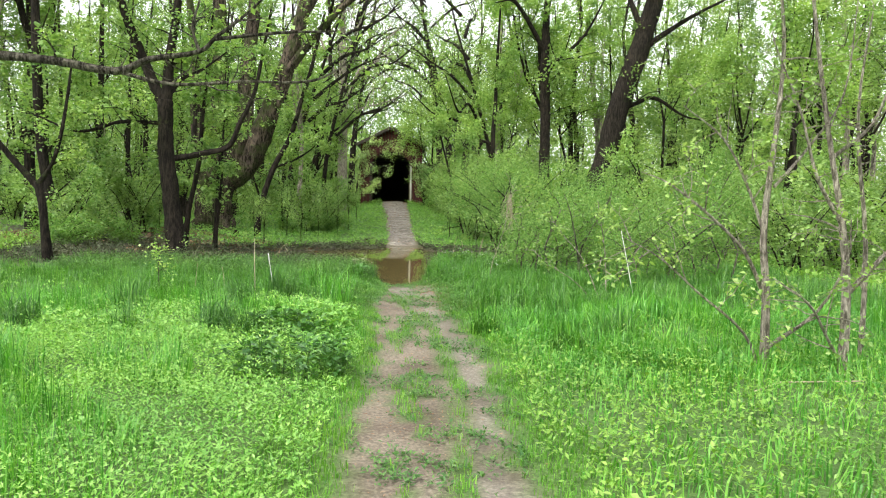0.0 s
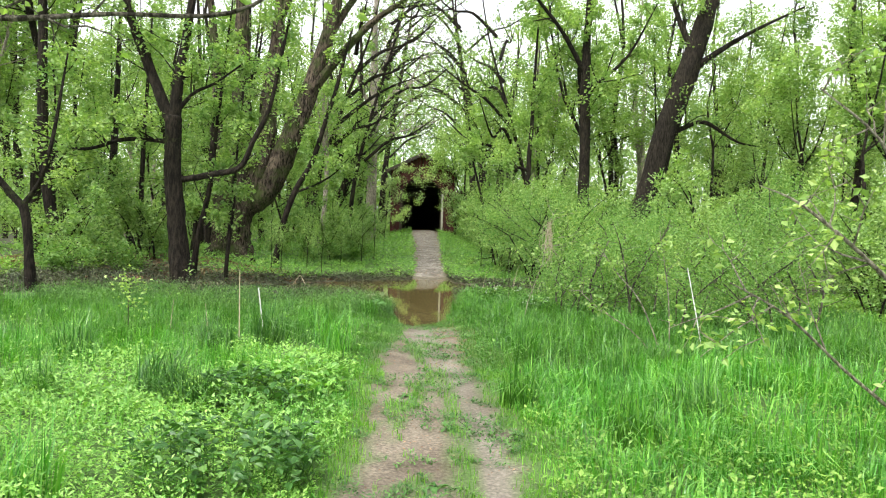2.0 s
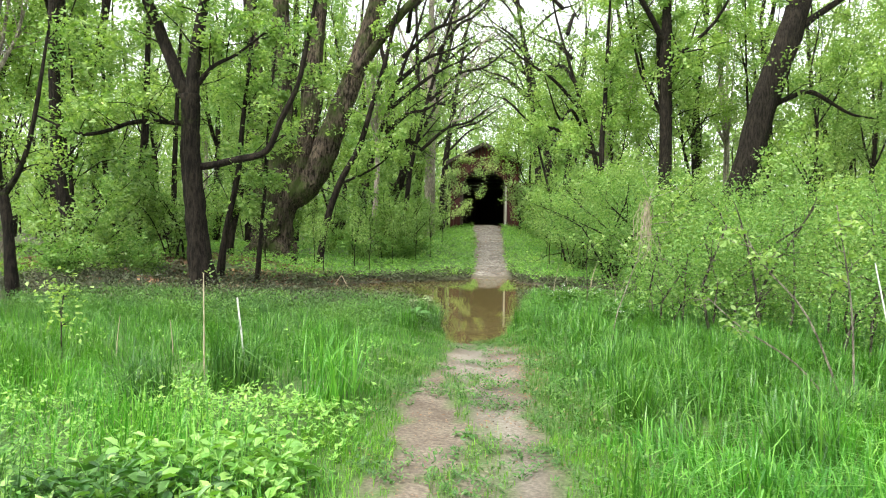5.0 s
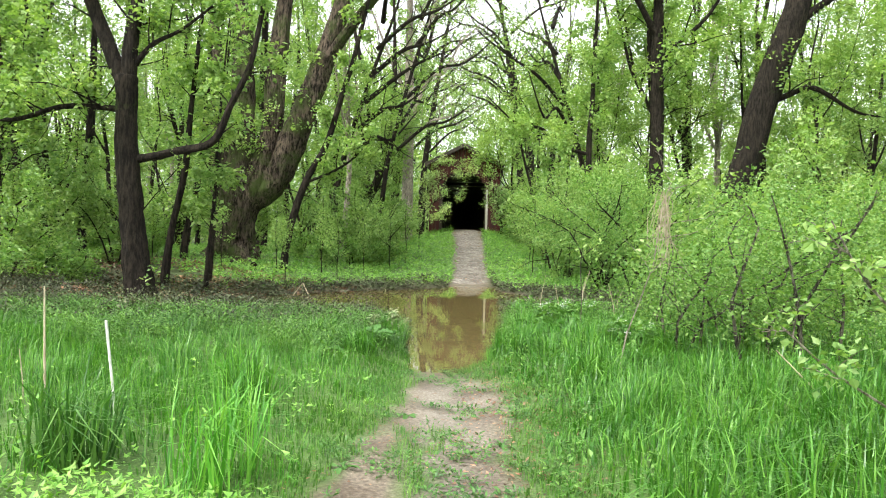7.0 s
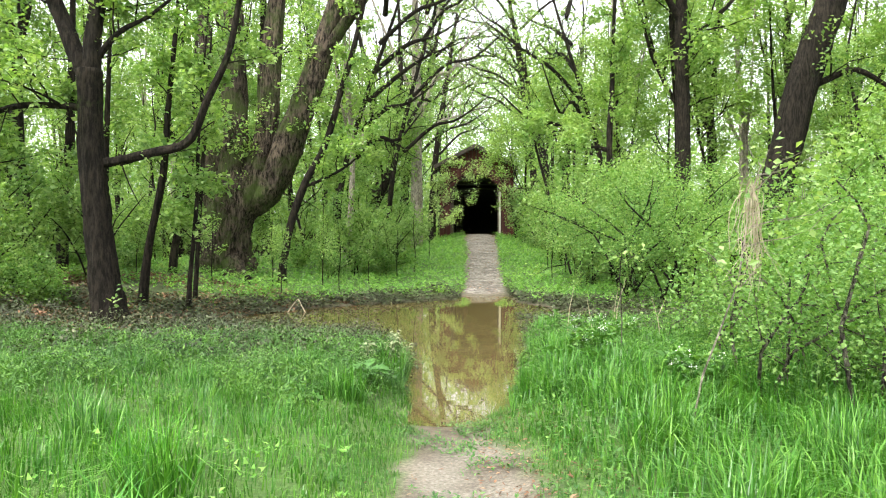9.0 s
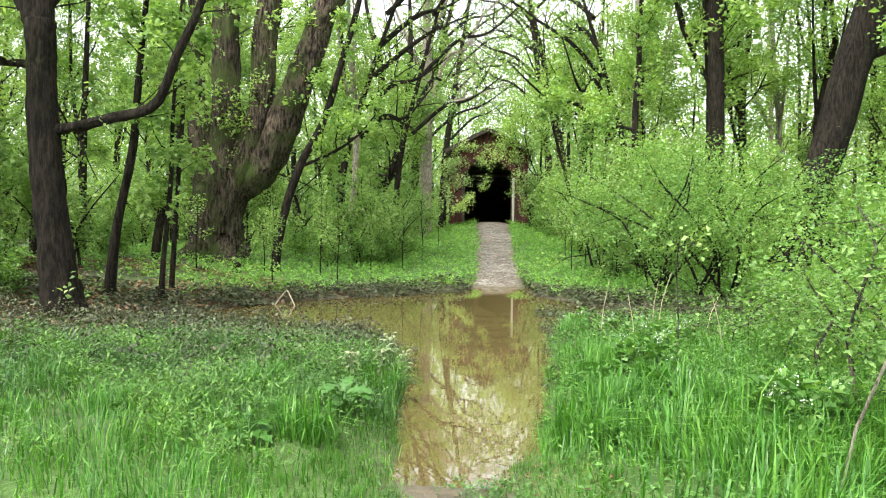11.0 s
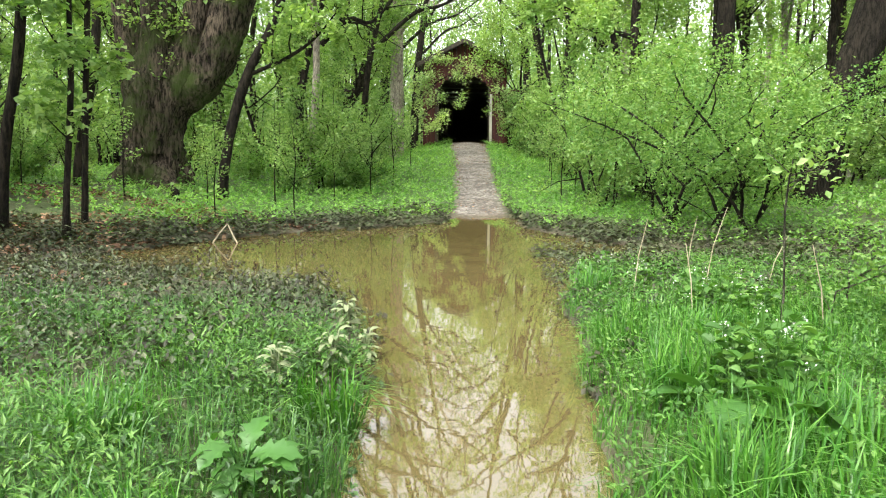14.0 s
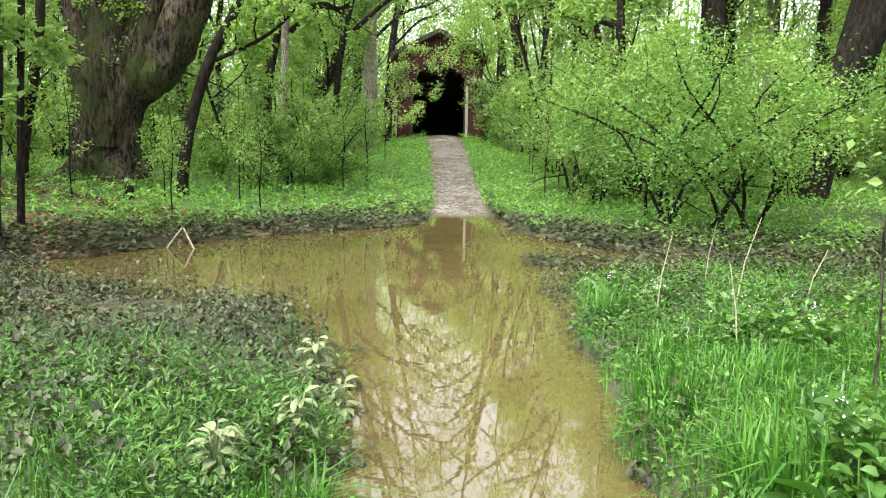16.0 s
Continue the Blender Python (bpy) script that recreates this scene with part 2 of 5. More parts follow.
def curve_through(pts, per=4):
    """Catmull-Rom through rows of x, y, z, r."""
    p = np.asarray(pts, dtype=float)
    if len(p) < 3:
        return np.array([p[0] + (p[-1] - p[0]) * k / per for k in range(per + 1)])
    e = np.vstack([2 * p[0] - p[1], p, 2 * p[-1] - p[-2]])
    out = []
    for i in range(1, len(e) - 2):
        for k in range(per):
            t = k / per
            a, b, c, d = e[i - 1], e[i], e[i + 1], e[i + 2]
            out.append(0.5 * (2 * b + (c - a) * t + (2 * a - 5 * b + 4 * c - d) * t * t + (3 * b - a - 3 * c + d) * t ** 3))
    out.append(p[-1])
    out = np.array(out)
    out[:, 3] = np.maximum(out[:, 3], 0.002)
    return out


def tube(B, rows, sides=6, lumps=0.0, seed=0, furrow=0.0):
    """A tapered, closed limb along rows of x, y, z, r; lumps: how uneven its girth is."""
    rows = np.asarray(rows, dtype=float)
    p, r = rows[:, :3], rows[:, 3]
    d = np.gradient(p, axis=0)
    d /= np.linalg.norm(d, axis=1, keepdims=True) + 1e-9
    ref = np.where(np.abs(d[:, 2:3]) > 0.75, [[1.0, 0, 0]], [[0, 0, 1.0]])
    u = np.cross(d, ref)
    if len(u) > 1:
        for i in range(1, len(u)):
            u[i] = u[i - 1] - d[i] * np.dot(u[i - 1], d[i])
    u /= np.linalg.norm(u, axis=1, keepdims=True) + 1e-9
    w = np.cross(d, u)
    a = np.linspace(0, 2 * np.pi, sides, endpoint=False)
    g = np.random.default_rng(seed)
    rad = np.repeat(r[:, None], sides, 1)
    if lumps:
        ph = g.uniform(0, 6.28, 4)
        k = np.linspace(0, len(r) / 4.0, len(r))[:, None]
        rad = rad * (1 + lumps * (0.5 * np.sin(3 * a + ph[0] + 1.2 * k) + 0.35 * np.sin(5 * a + ph[1] - 1.7 * k) + 0.3 * np.sin(8 * a + ph[2] + 2.9 * k)) + lumps * 0.25 * g.standard_normal(rad.shape))
    if furrow:
        k = np.arange(len(r))[:, None] * 0.35
        ridge = np.abs(np.sin(9 * a + 1.1 * np.sin(k * 0.7 + 3 * a) + seed)) + 0.6 * np.abs(np.sin(15 * a + 1.6 * np.sin(k + 2 * a) + 2 * seed))
        rad = rad * (1 - furrow * (1 - ridge / 1.1))
    v = p[:, None, :] + rad[:, :, None] * (np.cos(a)[None, :, None] * u[:, None, :] + np.sin(a)[None, :, None] * w[:, None, :])
    n, s = len(p), sides
    i, j = np.meshgrid(np.arange(n - 1), np.arange(s), indexing="ij")
    q = np.stack([i * s + j, i * s + (j + 1) % s, (i + 1) * s + (j + 1) % s, (i + 1) * s + j], -1).reshape(-1, 4)
    cap = np.vstack([v.reshape(-1, 3), p[-1] + d[-1] * r[-1] * 0.5])
    tip = np.stack([(n - 1) * s + np.arange(s), (n - 1) * s + (np.arange(s) + 1) % s, np.full(s, n * s)], -1)
    B.add(cap, q, tip)


def leaves(B, pos, axis, normal, length, width, oval=False, spear=False):
    """Folded leaves: at pos, pointing along axis, facing normal."""
    n = len(pos)
    axis = axis / (np.linalg.norm(axis, axis=1, keepdims=True) + 1e-9)
    side = np.cross(axis, normal)
    side /= np.linalg.norm(side, axis=1, keepdims=True) + 1e-9
    up = np.cross(side, axis)
    L, W = np.asarray(length).reshape(-1, 1), np.asarray(width).reshape(-1, 1)
    b = np.arange(n)[:, None]
    if spear:
        v = np.stack([pos - side * W * 0.5, pos + side * W * 0.5, pos + axis * L], 1).reshape(-1, 3)
        B.add(v, np.hstack([b * 3, b * 3 + 1, b * 3 + 2]))
    elif oval:
        c = [pos, pos + axis * L * 0.3 + side * W * 0.5 + up * W * 0.2, pos + axis * L * 0.68 + side * W * 0.42 + up * W * 0.15, pos + axis * L - up * L * 0.14,
             pos + axis * L * 0.68 - side * W * 0.42 + up * W * 0.15, pos + axis * L * 0.3 - side * W * 0.5 + up * W * 0.2]
        v = np.stack(c, 1).reshape(-1, 3)
        B.add(v, np.hstack([b * 6, b * 6 + 1, b * 6 + 2, b * 6 + 3]), np.hstack([b * 6, b * 6 + 3, b * 6 + 4, b * 6 + 5]))
    else:
        c = [pos, pos + axis * L * 0.45 + side * W * 0.5 + up * W * 0.18, pos + axis * L, pos + axis * L * 0.45 - side * W * 0.5 + up * W * 0.18]
        v = np.stack(c, 1).reshape(-1, 3)
        B.add(v, np.hstack([b * 4, b * 4 + 1, b * 4 + 2]), np.hstack([b * 4, b * 4 + 2, b * 4 + 3]))


def wave(x, y, s, seed=0):
    """Cheap smooth unevenness, about -1 to 1."""
    q = seed * 1.7
    return (np.sin(x * s + 1.3 * np.sin(y * s * 0.7 + q) + q) + np.sin(y * s * 1.1 - 1.1 * np.sin(x * s * 0.8 - q) + 2 * q) + np.sin((x + y) * s * 1.9 + q * 3)) / 3


def blades(B, g, x, y, z, h, w, lean=0.45):
    """Grass blades that arch over, each from its root at x, y, z."""
    n = len(x)
    a = 4.2 * wave(x, y, 1.9, 6) + 2.5 * wave(x, y, 5.1, 1) + g.normal(0, 0.9, n)
    k = np.minimum(np.abs(g.normal(0, lean, n)), 1.25) * h
    dx, dy = np.cos(a), np.sin(a)
    sx, sy = -dy * w * 0.5, dx * w * 0.5
    base = np.stack([x, y, z - 0.02], 1)
    mid = np.stack([x + dx * k * 0.3, y + dy * k * 0.3, z + h * 0.6], 1)
    tip = np.stack([x + dx * k, y + dy * k, z + np.maximum(h - 0.35 * k * k / h, 0.3 * h)], 1)
    s = np.stack([sx, sy, np.zeros(n)], 1)
    v = np.stack([base - s, base + s, mid + s * 0.8, mid - s * 0.8, tip], 1).reshape(-1, 3)
    b = np.arange(n)[:, None] * 5
    B.add(v, np.hstack([b, b + 1, b + 2, b + 3]), np.hstack([b + 3, b + 2, b + 4]))


def herbs(B, g, x, y, z, h, n_leaf, size, droop=0.0, oval=False, spread=0.35, slim=0.6, spear=False):
    """Low leafy plants: leaves in whorls up a short stem."""
    n = len(x)
    i = np.repeat(np.arange(n), n_leaf)
    m = len(i)
    t = g.uniform(0.25, 1.0, m)
    a = g.uniform(0, 2 * np.pi, m)
    out = g.uniform(0.1, 1.0, m) * spread * h[i]
    pos = np.stack([x[i] + np.cos(a) * out, y[i] + np.sin(a) * out, z[i] + t * h[i]], 1)
    tilt = g.uniform(-0.3, 1.1, m) - droop
    axis = np.stack([np.cos(a), np.sin(a), tilt], 1)
    nor = np.stack([-np.cos(a) * tilt + g.normal(0, 0.3, m), -np.sin(a) * tilt + g.normal(0, 0.3, m), np.ones(m)], 1)
    L = size * g.uniform(0.6, 1.3, m)
    leaves(B, pos, axis, nor, L, L * slim * g.uniform(0.75, 1.25, m), oval, spear)


# ---- the lie of the land ----
NEAR_X = [-30, -9, -6.5, -5.5, -4.3, -3.1, -1.6, -0.75, -0.45, -0.1, 0.5, 0.85, 1.1, 1.5, 2.4, 4, 6, 30]
NEAR_Y = [24.6, 24.4, 24.4, 24.2, 24.0, 23.6, 23.0, 21.0, 18.8, 16.8, 16.9, 18.4, 22.3, 24.6, 25.4, 25.7, 26, 26]
FAR_Y = [23.8, 24.2, 24.8, 25.5, 27.9, 29.4, 30.6, 31.5, 33.0, 33.2, 33.4, 33.5, 30.6, 29.6, 28.2, 26.6, 25.8, 25.4]
PATH_Y = [-200, 0, 5, 8.5, 10.5, 12.5, 14.5, 16.8, 20, 33, 45, 58, 300]
PATH_X = [0.7, 0.7, 0.53, 0.63, 0.47, 0.36, 0.5, 0.22, 0.25, 0.15, -0.25, -0.75, -0.75]
PATH_W = [0.6, 0.6, 0.6, 0.62, 0.64, 0.62, 0.58, 0.36, 0.6, 0.66, 0.78, 1.0, 1.0]
TRACK_Y = [-200, 4.7, 6.5, 8.2, 10.5, 11.6, 13, 16, 20]
TRACK_X = [0.9, 0.93, 1.07, 0.98, 0.88, 0.68, 0.52, 0.4, 0.3]
TRACK_W = [0.13, 0.13, 0.13, 0.15, 0.17, 0.2, 0.26, 0.4, 0.5]
STRIP_Y = [0, 4.7, 6.7, 8.6, 10.5, 12]
STRIP_X = [0.7, 0.72, 0.84, 0.77, 0.68, 0.58]


def smoothstep(t):
    t = np.clip(t, 0, 1)
    return t * t * (3 - 2 * t)


def ground_z(x, y):
    x, y = np.asarray(x, dtype=float), np.asarray(y, dtype=float)
    ex = x + 0.12 * wave(x, y, 3.1, 2)
    yn, yf = np.interp(ex, NEAR_X, NEAR_Y), np.interp(ex, NEAR_X, FAR_Y)
    near, far = yn - y, y - yf
    xp = np.interp(y, PATH_Y, PATH_X)
    bump = 0.025 * wave(x, y, 2.3) + 0.03 * wave(x, y, 0.8, 1)
    wet = -0.02 - 0.13 * smoothstep(np.minimum(-near, -far) / 1.5)
    bank = np.minimum(0.02 + 0.035 * np.maximum(near, 0), 0.16) * 1.0 + bump * smoothstep(near / 1.5)
    side = 0.02 + 0.4 * smoothstep(far / 7) + 0.3 * smoothstep((-x - 5.5) / 4) * smoothstep(far / 2)
    lift = 2.2 * np.clip((y - 33.2) / 24.5, 0, 1)
    g = np.exp(-((x - xp) / 5.0) ** 2)
    land = np.maximum(side * (1 - g), 0.02) + lift * g + bump * smoothstep(far / 2)
    left = 0.35 * smoothstep((-x - 6) / 3) * smoothstep((y - 17) / 4)
    z = np.where(near > 0, np.maximum(bank, left), np.where(far > 0, land, wet))
    return z - 0.02 * smoothstep(1 - np.abs(x - xp) / 0.6) * (y < 17)


def path_share(x, y):
    """1 on bare trodden ground, 0 off it, with a ragged edge and a grassy middle near the start."""
    xp, w = np.interp(y, PATH_Y, PATH_X), np.interp(y, PATH_Y, PATH_W)
    u = (x - xp) + 0.09 * wave(x, y, 5.5, 3) + 0.07 * wave(x, y, 13, 4)
    share = smoothstep((w - np.abs(u)) / 0.16)
    xs = np.interp(y, STRIP_Y, STRIP_X)
    strip = smoothstep(1.35 - np.abs(x - xs + 0.03 * wave(x, y, 6, 3)) / 0.085) * smoothstep((12.2 - y) / 1.5) * (0.85 + 0.5 * wave(x * 2, y * 0.8, 2.7, 5))
    patch = smoothstep((wave(x * 3.4, y * 0.55, 3.1, 6) + 0.4 * wave(x, y, 11, 2) - 0.22) / 0.3) * 0.85 * (y < 13.8) * (x < xs - 0.1)
    patch = np.maximum(patch, smoothstep((wave(x * 2.4, y * 0.7, 3.6, 2) + 0.4 * wave(x, y, 11, 2) - 0.08) / 0.25) * 0.8 * (y > 10.8) * (y < 14.2) * (x > xs + 0.25))
    return np.clip(share - np.clip(strip, 0, 1) - patch, 0, 1)


def axis_steps(core, step, far):
    a = list(np.arange(core[0], core[1] + 1e-6, step))
    s, lo, hi = step, core[0], core[1]
    while hi < far:
        s *= 1.25
        lo, hi = lo - s, hi + s
        a = [lo] + a + [hi]
    return np.array(a)


gx, gy = axis_steps((-4, 4), 0.11, 900), axis_steps((3, 35), 0.16, 900)
X, Y = np.meshgrid(gx, gy)
Z = ground_z(X, Y)
gb = Build()
iy, ix = np.meshgrid(np.arange(len(gy) - 1), np.arange(len(gx) - 1), indexing="ij")
k = len(gx)
gb.add(np.stack([X, Y, Z], -1).reshape(-1, 3), np.stack([iy * k + ix, iy * k + ix + 1, (iy + 1) * k + ix + 1, (iy + 1) * k + ix], -1).reshape(-1, 4))
ground = solid("ground", gb, M_GROUND, "woodland floor with a trodden earth path through grass", "ground", kind="structure", smooth=True)
share = path_share(X, Y)
xf, yf_ = X.ravel(), Y.ravel()
gravel = (share.ravel() * (yf_ > 31)).astype(np.float32)
silt = (smoothstep((0.06 - Z) / 0.06) * smoothstep((Y - 14.2) / 2.5) * (Y < 40)).ravel().astype(np.float32)
track = smoothstep(1.5 - np.abs(X - np.interp(Y, TRACK_Y, TRACK_X) + 0.05 * wave(X, Y, 5, 2)) / np.interp(Y, TRACK_Y, TRACK_W))
for nm, val in (("track", track.ravel()), ("path", share.ravel() * (yf_ < 60)), ("gravel", gravel), ("silt", silt), ("turf", np.maximum(smoothstep((19.5 - Y) / 4), smoothstep((Y - np.interp(X, NEAR_X, FAR_Y) - 1.2) / 1.5) * smoothstep((9 - np.abs(X)) / 3)).ravel())):
    at = ground.data.attributes.new(nm, "FLOAT", "POINT")
    at.data.foreach_set("value", np.asarray(val, dtype=np.float32))

wb = Build()
wx, wy = np.linspace(-13, 12, 26), np.linspace(15.5, 36, 22)
WX, WY = np.meshgrid(wx, wy)
iy, ix = np.meshgrid(np.arange(21), np.arange(25), indexing="ij")
wb.add(np.stack([WX, WY, WX * 0], -1).reshape(-1, 3), np.stack([iy * 26 + ix, iy * 26 + ix + 1, (iy + 1) * 26 + ix + 1, (iy + 1) * 26 + ix], -1).reshape(-1, 4))
solid("water", wb, M_WATER, "still muddy brown floodwater lying across the path", "floodwater", kind="structure", smooth=True)


# ---- the covered bridge ----
def box(B, x0, x1, y0, y1, z0, z1):
    v = [(x, y, z) for z in (z0, z1) for y in (y0, y1) for x in (x0, x1)]
    B.add(v, [(0, 2, 3, 1), (4, 5, 7, 6), (0, 1, 5, 4), (2, 6, 7, 3), (0, 4, 6, 2), (1, 3, 7, 5)])


def build_bridge():
    br = thing("covered_bridge", "red-boarded covered bridge with a dark open portal among the trees", "covered bridge", at=(0, 0, 0))
    fz, cx, half, y0, y1 = 2.15, -1.0, 2.3, 58.0, 96.0
    eave, peak = 6.45, 7.75
    slope = (peak - eave) / 2.55

    def piece(name, mat, parent, *boxes):
        B = Build()
        for bx in boxes:
            box(B, *bx)
        return part(name, B, mat, parent)
    B = Build()
    front = part("portal_frame", B, M_TIMBER, br)
    bx_ = Build()
    for a in (cx - 1.55, cx + 1.5):
        box(bx_, a - 0.12, a + 0.12, y0 + 0.06, y0 + 0.3, fz - 0.6, 6.3)
    box(bx_, cx - half, cx + half, y0 + 0.06, y0 + 0.26, 6.2, 6.42)
    front.data = bx_.mesh("portal_frame", M_TIMBER)
    g = np.random.default_rng(3)
    x = cx - half
    while x < cx + half - 0.05:
        w = 0.235
        top = peak - 0.12 - abs(x + w / 2 - cx) * slope
        inside = abs(x + w / 2 - cx) < 1.5
        arch = 5.9 - 0.9 * max(0.0, abs(x + w / 2 - cx) - 0.7) if inside else fz - 0.7 + g.uniform(-0.05, 0.05)
        piece("board", M_RED, front, (x, x + w - 0.018, y0 + g.uniform(-0.008, 0.008), y0 + 0.045, arch, top))
        x += w
    piece("corner_post", M_PALE_WOOD, front, (0.46, 0.6, y0 - 0.06, y0 - 0.015, fz - 0.05, 4.85))
    for nm, xs in (("side_wall", cx - half + 0.02), ("side_wall", cx + half - 0.1)):
        piece(nm, M_RED, br, (xs, xs + 0.08, y0 + 0.32, y1, fz - 0.6, eave - 0.05))
    # boarded wing wall that holds the approach bank
    wing = part("wing_wall", Build(), M_TIMBER, br)
    wg = Build()
    box(wg, 1.34, 2.9, y0 + 0.3, y0 + 0.4, 0.8, 5.0)
    wing.data = wg.mesh("wing_wall", M_TIMBER)
    x = 1.34
    while x < 2.8:
        piece("board", M_RED, wing, (x, x + 0.215, y0 + 0.24 + g.uniform(0, 0.01), y0 + 0.29, 0.8, 5.15 + g.uniform(-0.05, 0.05)))
        x += 0.235
    for s in (-1, 1):
        B = Build()
        a, b = cx, cx + s * 2.62
        za, zb = peak, peak - 2.62 * slope
        v = []
        for yy in (y0 - 0.45, y1):
            v += [(a, yy, za), (b, yy, zb), (b, yy, zb + 0.1), (a, yy, za + 0.1)]
        B.add(v, [(0, 1, 2, 3), (7, 6, 5, 4), (0, 4, 5, 1), (3, 2, 6, 7), (1, 5, 6, 2)])
        roof = part("roof", B, M_SHINGLE, br)
        B = Build()
        for r in range(11):
            u = r / 11
            for q in range(14):
                yy = y0 - 0.5 + q * 0.5
                xa, xb = a + (b - a) * u, a + (b - a) * (u + 1 / 11) + s * 0.03
                zz, zz2 = za - abs(xa - a) * slope + 0.11, za - abs(xb - a) * slope + 0.125
                j = g.uniform(0, 0.02)
                B.add([(xa, yy, zz), (xb, yy, zz2 + j), (xb, yy + 0.48, zz2 + j), (xa, yy + 0.48, zz), (xb, yy, zz2 - 0.03), (xb, yy + 0.48, zz2 - 0.03), (xa, yy, zz - 0.03), (xa, yy + 0.48, zz - 0.03)],
                      [(0, 1, 2, 3), (1, 4, 5, 2), (0, 6, 4, 1), (3, 2, 5, 7)])
        part("shingles", B, M_SHINGLE, roof)
        B = Build()
        for q in range(8):
            t0, t1 = q / 8, (q + 1) / 8
            p0 = np.array([a + (b - a) * t0, za - 2.62 * slope * t0])
            p1 = np.array([a + (b - a) * t1, za - 2.62 * slope * t1])
            v = [(p0[0], yy, p0[1] + dz) for yy in (y0 - 0.52, y0 - 0.47) for dz in (-0.12, 0.08)] + [(p1[0], yy, p1[1] + dz) for yy in (y0 - 0.52, y0 - 0.47) for dz in (-0.12, 0.08)]
            B.add(v, [(0, 1, 5, 4), (2, 6, 7, 3), (0, 4, 6, 2), (1, 3, 7, 5)])
        part("barge_board", B, M_TIMBER, roof)
    deck = part("deck", Build(), M_TIMBER, br)
    dk = Build()
    box(dk, cx - half + 0.1, cx + half - 0.1, y0 + 0.5, y1, fz - 0.5, fz - 0.06)
    deck.data = dk.mesh("deck", M_TIMBER)
    pb = Build()
    box(pb, cx - 2.1, cx + 2.1, -0.115, 0.115, -0.055, 0.0)
    pm = pb.mesh("plank", M_TIMBER)
    for q in range(60):
        ob = new("plank", pm)
        ob.parent = deck
        ob.matrix_basis = pose(0, y0 + 0.45 + q * 0.245, fz + 0.004 * g.standard_normal())
    for s in (-1, 1):
        xx = cx + s * 1.95
        for q in range(7):
            yy = y0 + 1.2 + q * 3.0
            piece("truss_post", M_TIMBER, br, (xx - 0.09, xx + 0.09, yy, yy + 0.2, fz, eave - 0.15))
            B = Build()
            tube(B, [(xx, yy + 0.2, fz + 0.1, 0.1), (xx, yy + 3.0, eave - 0.4, 0.1)], 4)
            part("truss_brace", B, M_TIMBER, br)
        piece("rail", M_TIMBER, br, (xx - s * 0.12 - 0.04, xx - s * 0.12 + 0.04, y0 + 1, y1 - 1, fz + 0.85, fz + 1.0))
    # added panel closing the unseen far end, so the portal stays dark
    piece("end_gate", M_TIMBER, br, (cx - half, cx + half, y1 - 0.3, y1 - 0.1, fz - 0.6, peak - 0.05))
    for q in range(6):
        yy = y0 + 1.2 + q * 4.5
        piece("tie_beam", M_TIMBER, br, (cx - half + 0.1, cx + half - 0.1, yy, yy + 0.2, eave - 0.3, eave - 0.08))


build_bridge()


# ---- trees and shrubs ----
def along(rows, t):
    i = np.clip(t * (len(rows) - 1), 0, len(rows) - 1.001)
    a = int(i)
    return rows[a] + (rows[a + 1] - rows[a]) * (i - a), rows[a + 1, :3] - rows[a, :3]


def sprout(B, tips, g, rows, count, span, length, up, level, droop=0.0, twigs=5, min_r=0.006, show=0.5):
    """Side branches off a limb, and twigs off those; the twigs' places are gathered in tips."""
    for _ in range(count):
        t = g.uniform(*span)
        p, d = along(rows, t)
        d = d / (np.linalg.norm(d) + 1e-9)
        out = g.standard_normal(3)
        out -= d * np.dot(out, d)
        out /= np.linalg.norm(out) + 1e-9
        w = out * 0.85 + d * g.uniform(0.2, 0.6) + np.array([0, 0, up + g.normal(0, 0.15)])
        w /= np.linalg.norm(w)
        ln = length * g.uniform(0.55, 1.25) * (1.15 - 0.5 * t)
        r = max(min_r, min(p[3] * 0.55, ln * 0.018))
        pts, q, n = [np.append(p[:3], r)], p[:3].copy(), 4
        for s in range(n):
            w = w + g.normal(0, 0.2, 3) + np.array([0, 0, -droop * 0.3])
            w /= np.linalg.norm(w)
            q = q + w * ln / n
            pts.append(np.append(q, max(min_r * 0.4, r * (1 - 0.8 * (s + 1) / n))))
        rows2 = np.array(pts)
        if level > 0:
            tube(B, rows2 if level > 1 or show > 0.3 else rows2[::2], 4 if show > 0.3 else 3)
        elif g.random() < show:
            tube(B, rows2[::2], 3)
        if level > 0:
            sprout(B, tips, g, rows2, twigs, (0.25, 1.0), ln * 0.5, up * 0.5, level - 1, droop, twigs, min_r * 0.7, show)
        else:
            tips.append(rows2[:, :3])
    return tips


def leaf_crown(tips, g, n, size, jitter=0.1, flat=0.6, oval=False, spear=False):
    B = Build()
    if not tips or n <= 0:
        return B
    seg = np.array(tips)
    i = g.integers(0, len(seg), n)
    t = g.uniform(0.2, seg.shape[1] - 1.001, n)
    a = t.astype(int)
    f = (t - a)[:, None]
    pos = seg[i, a] * (1 - f) + seg[i, a + 1] * f + g.normal(0, jitter, (n, 3))
    ax = g.standard_normal((n, 3))
    ax[:, 2] = ax[:, 2] * 0.5 - 0.3
    nor = g.standard_normal((n, 3)) * (1 - flat) + np.array([0, 0, 1.0]) * flat
    L = size * g.uniform(0.6, 1.35, n)
    leaves(B, pos, ax, nor, L, L * g.uniform(0.5, 0.8, n), oval, spear)
    return B


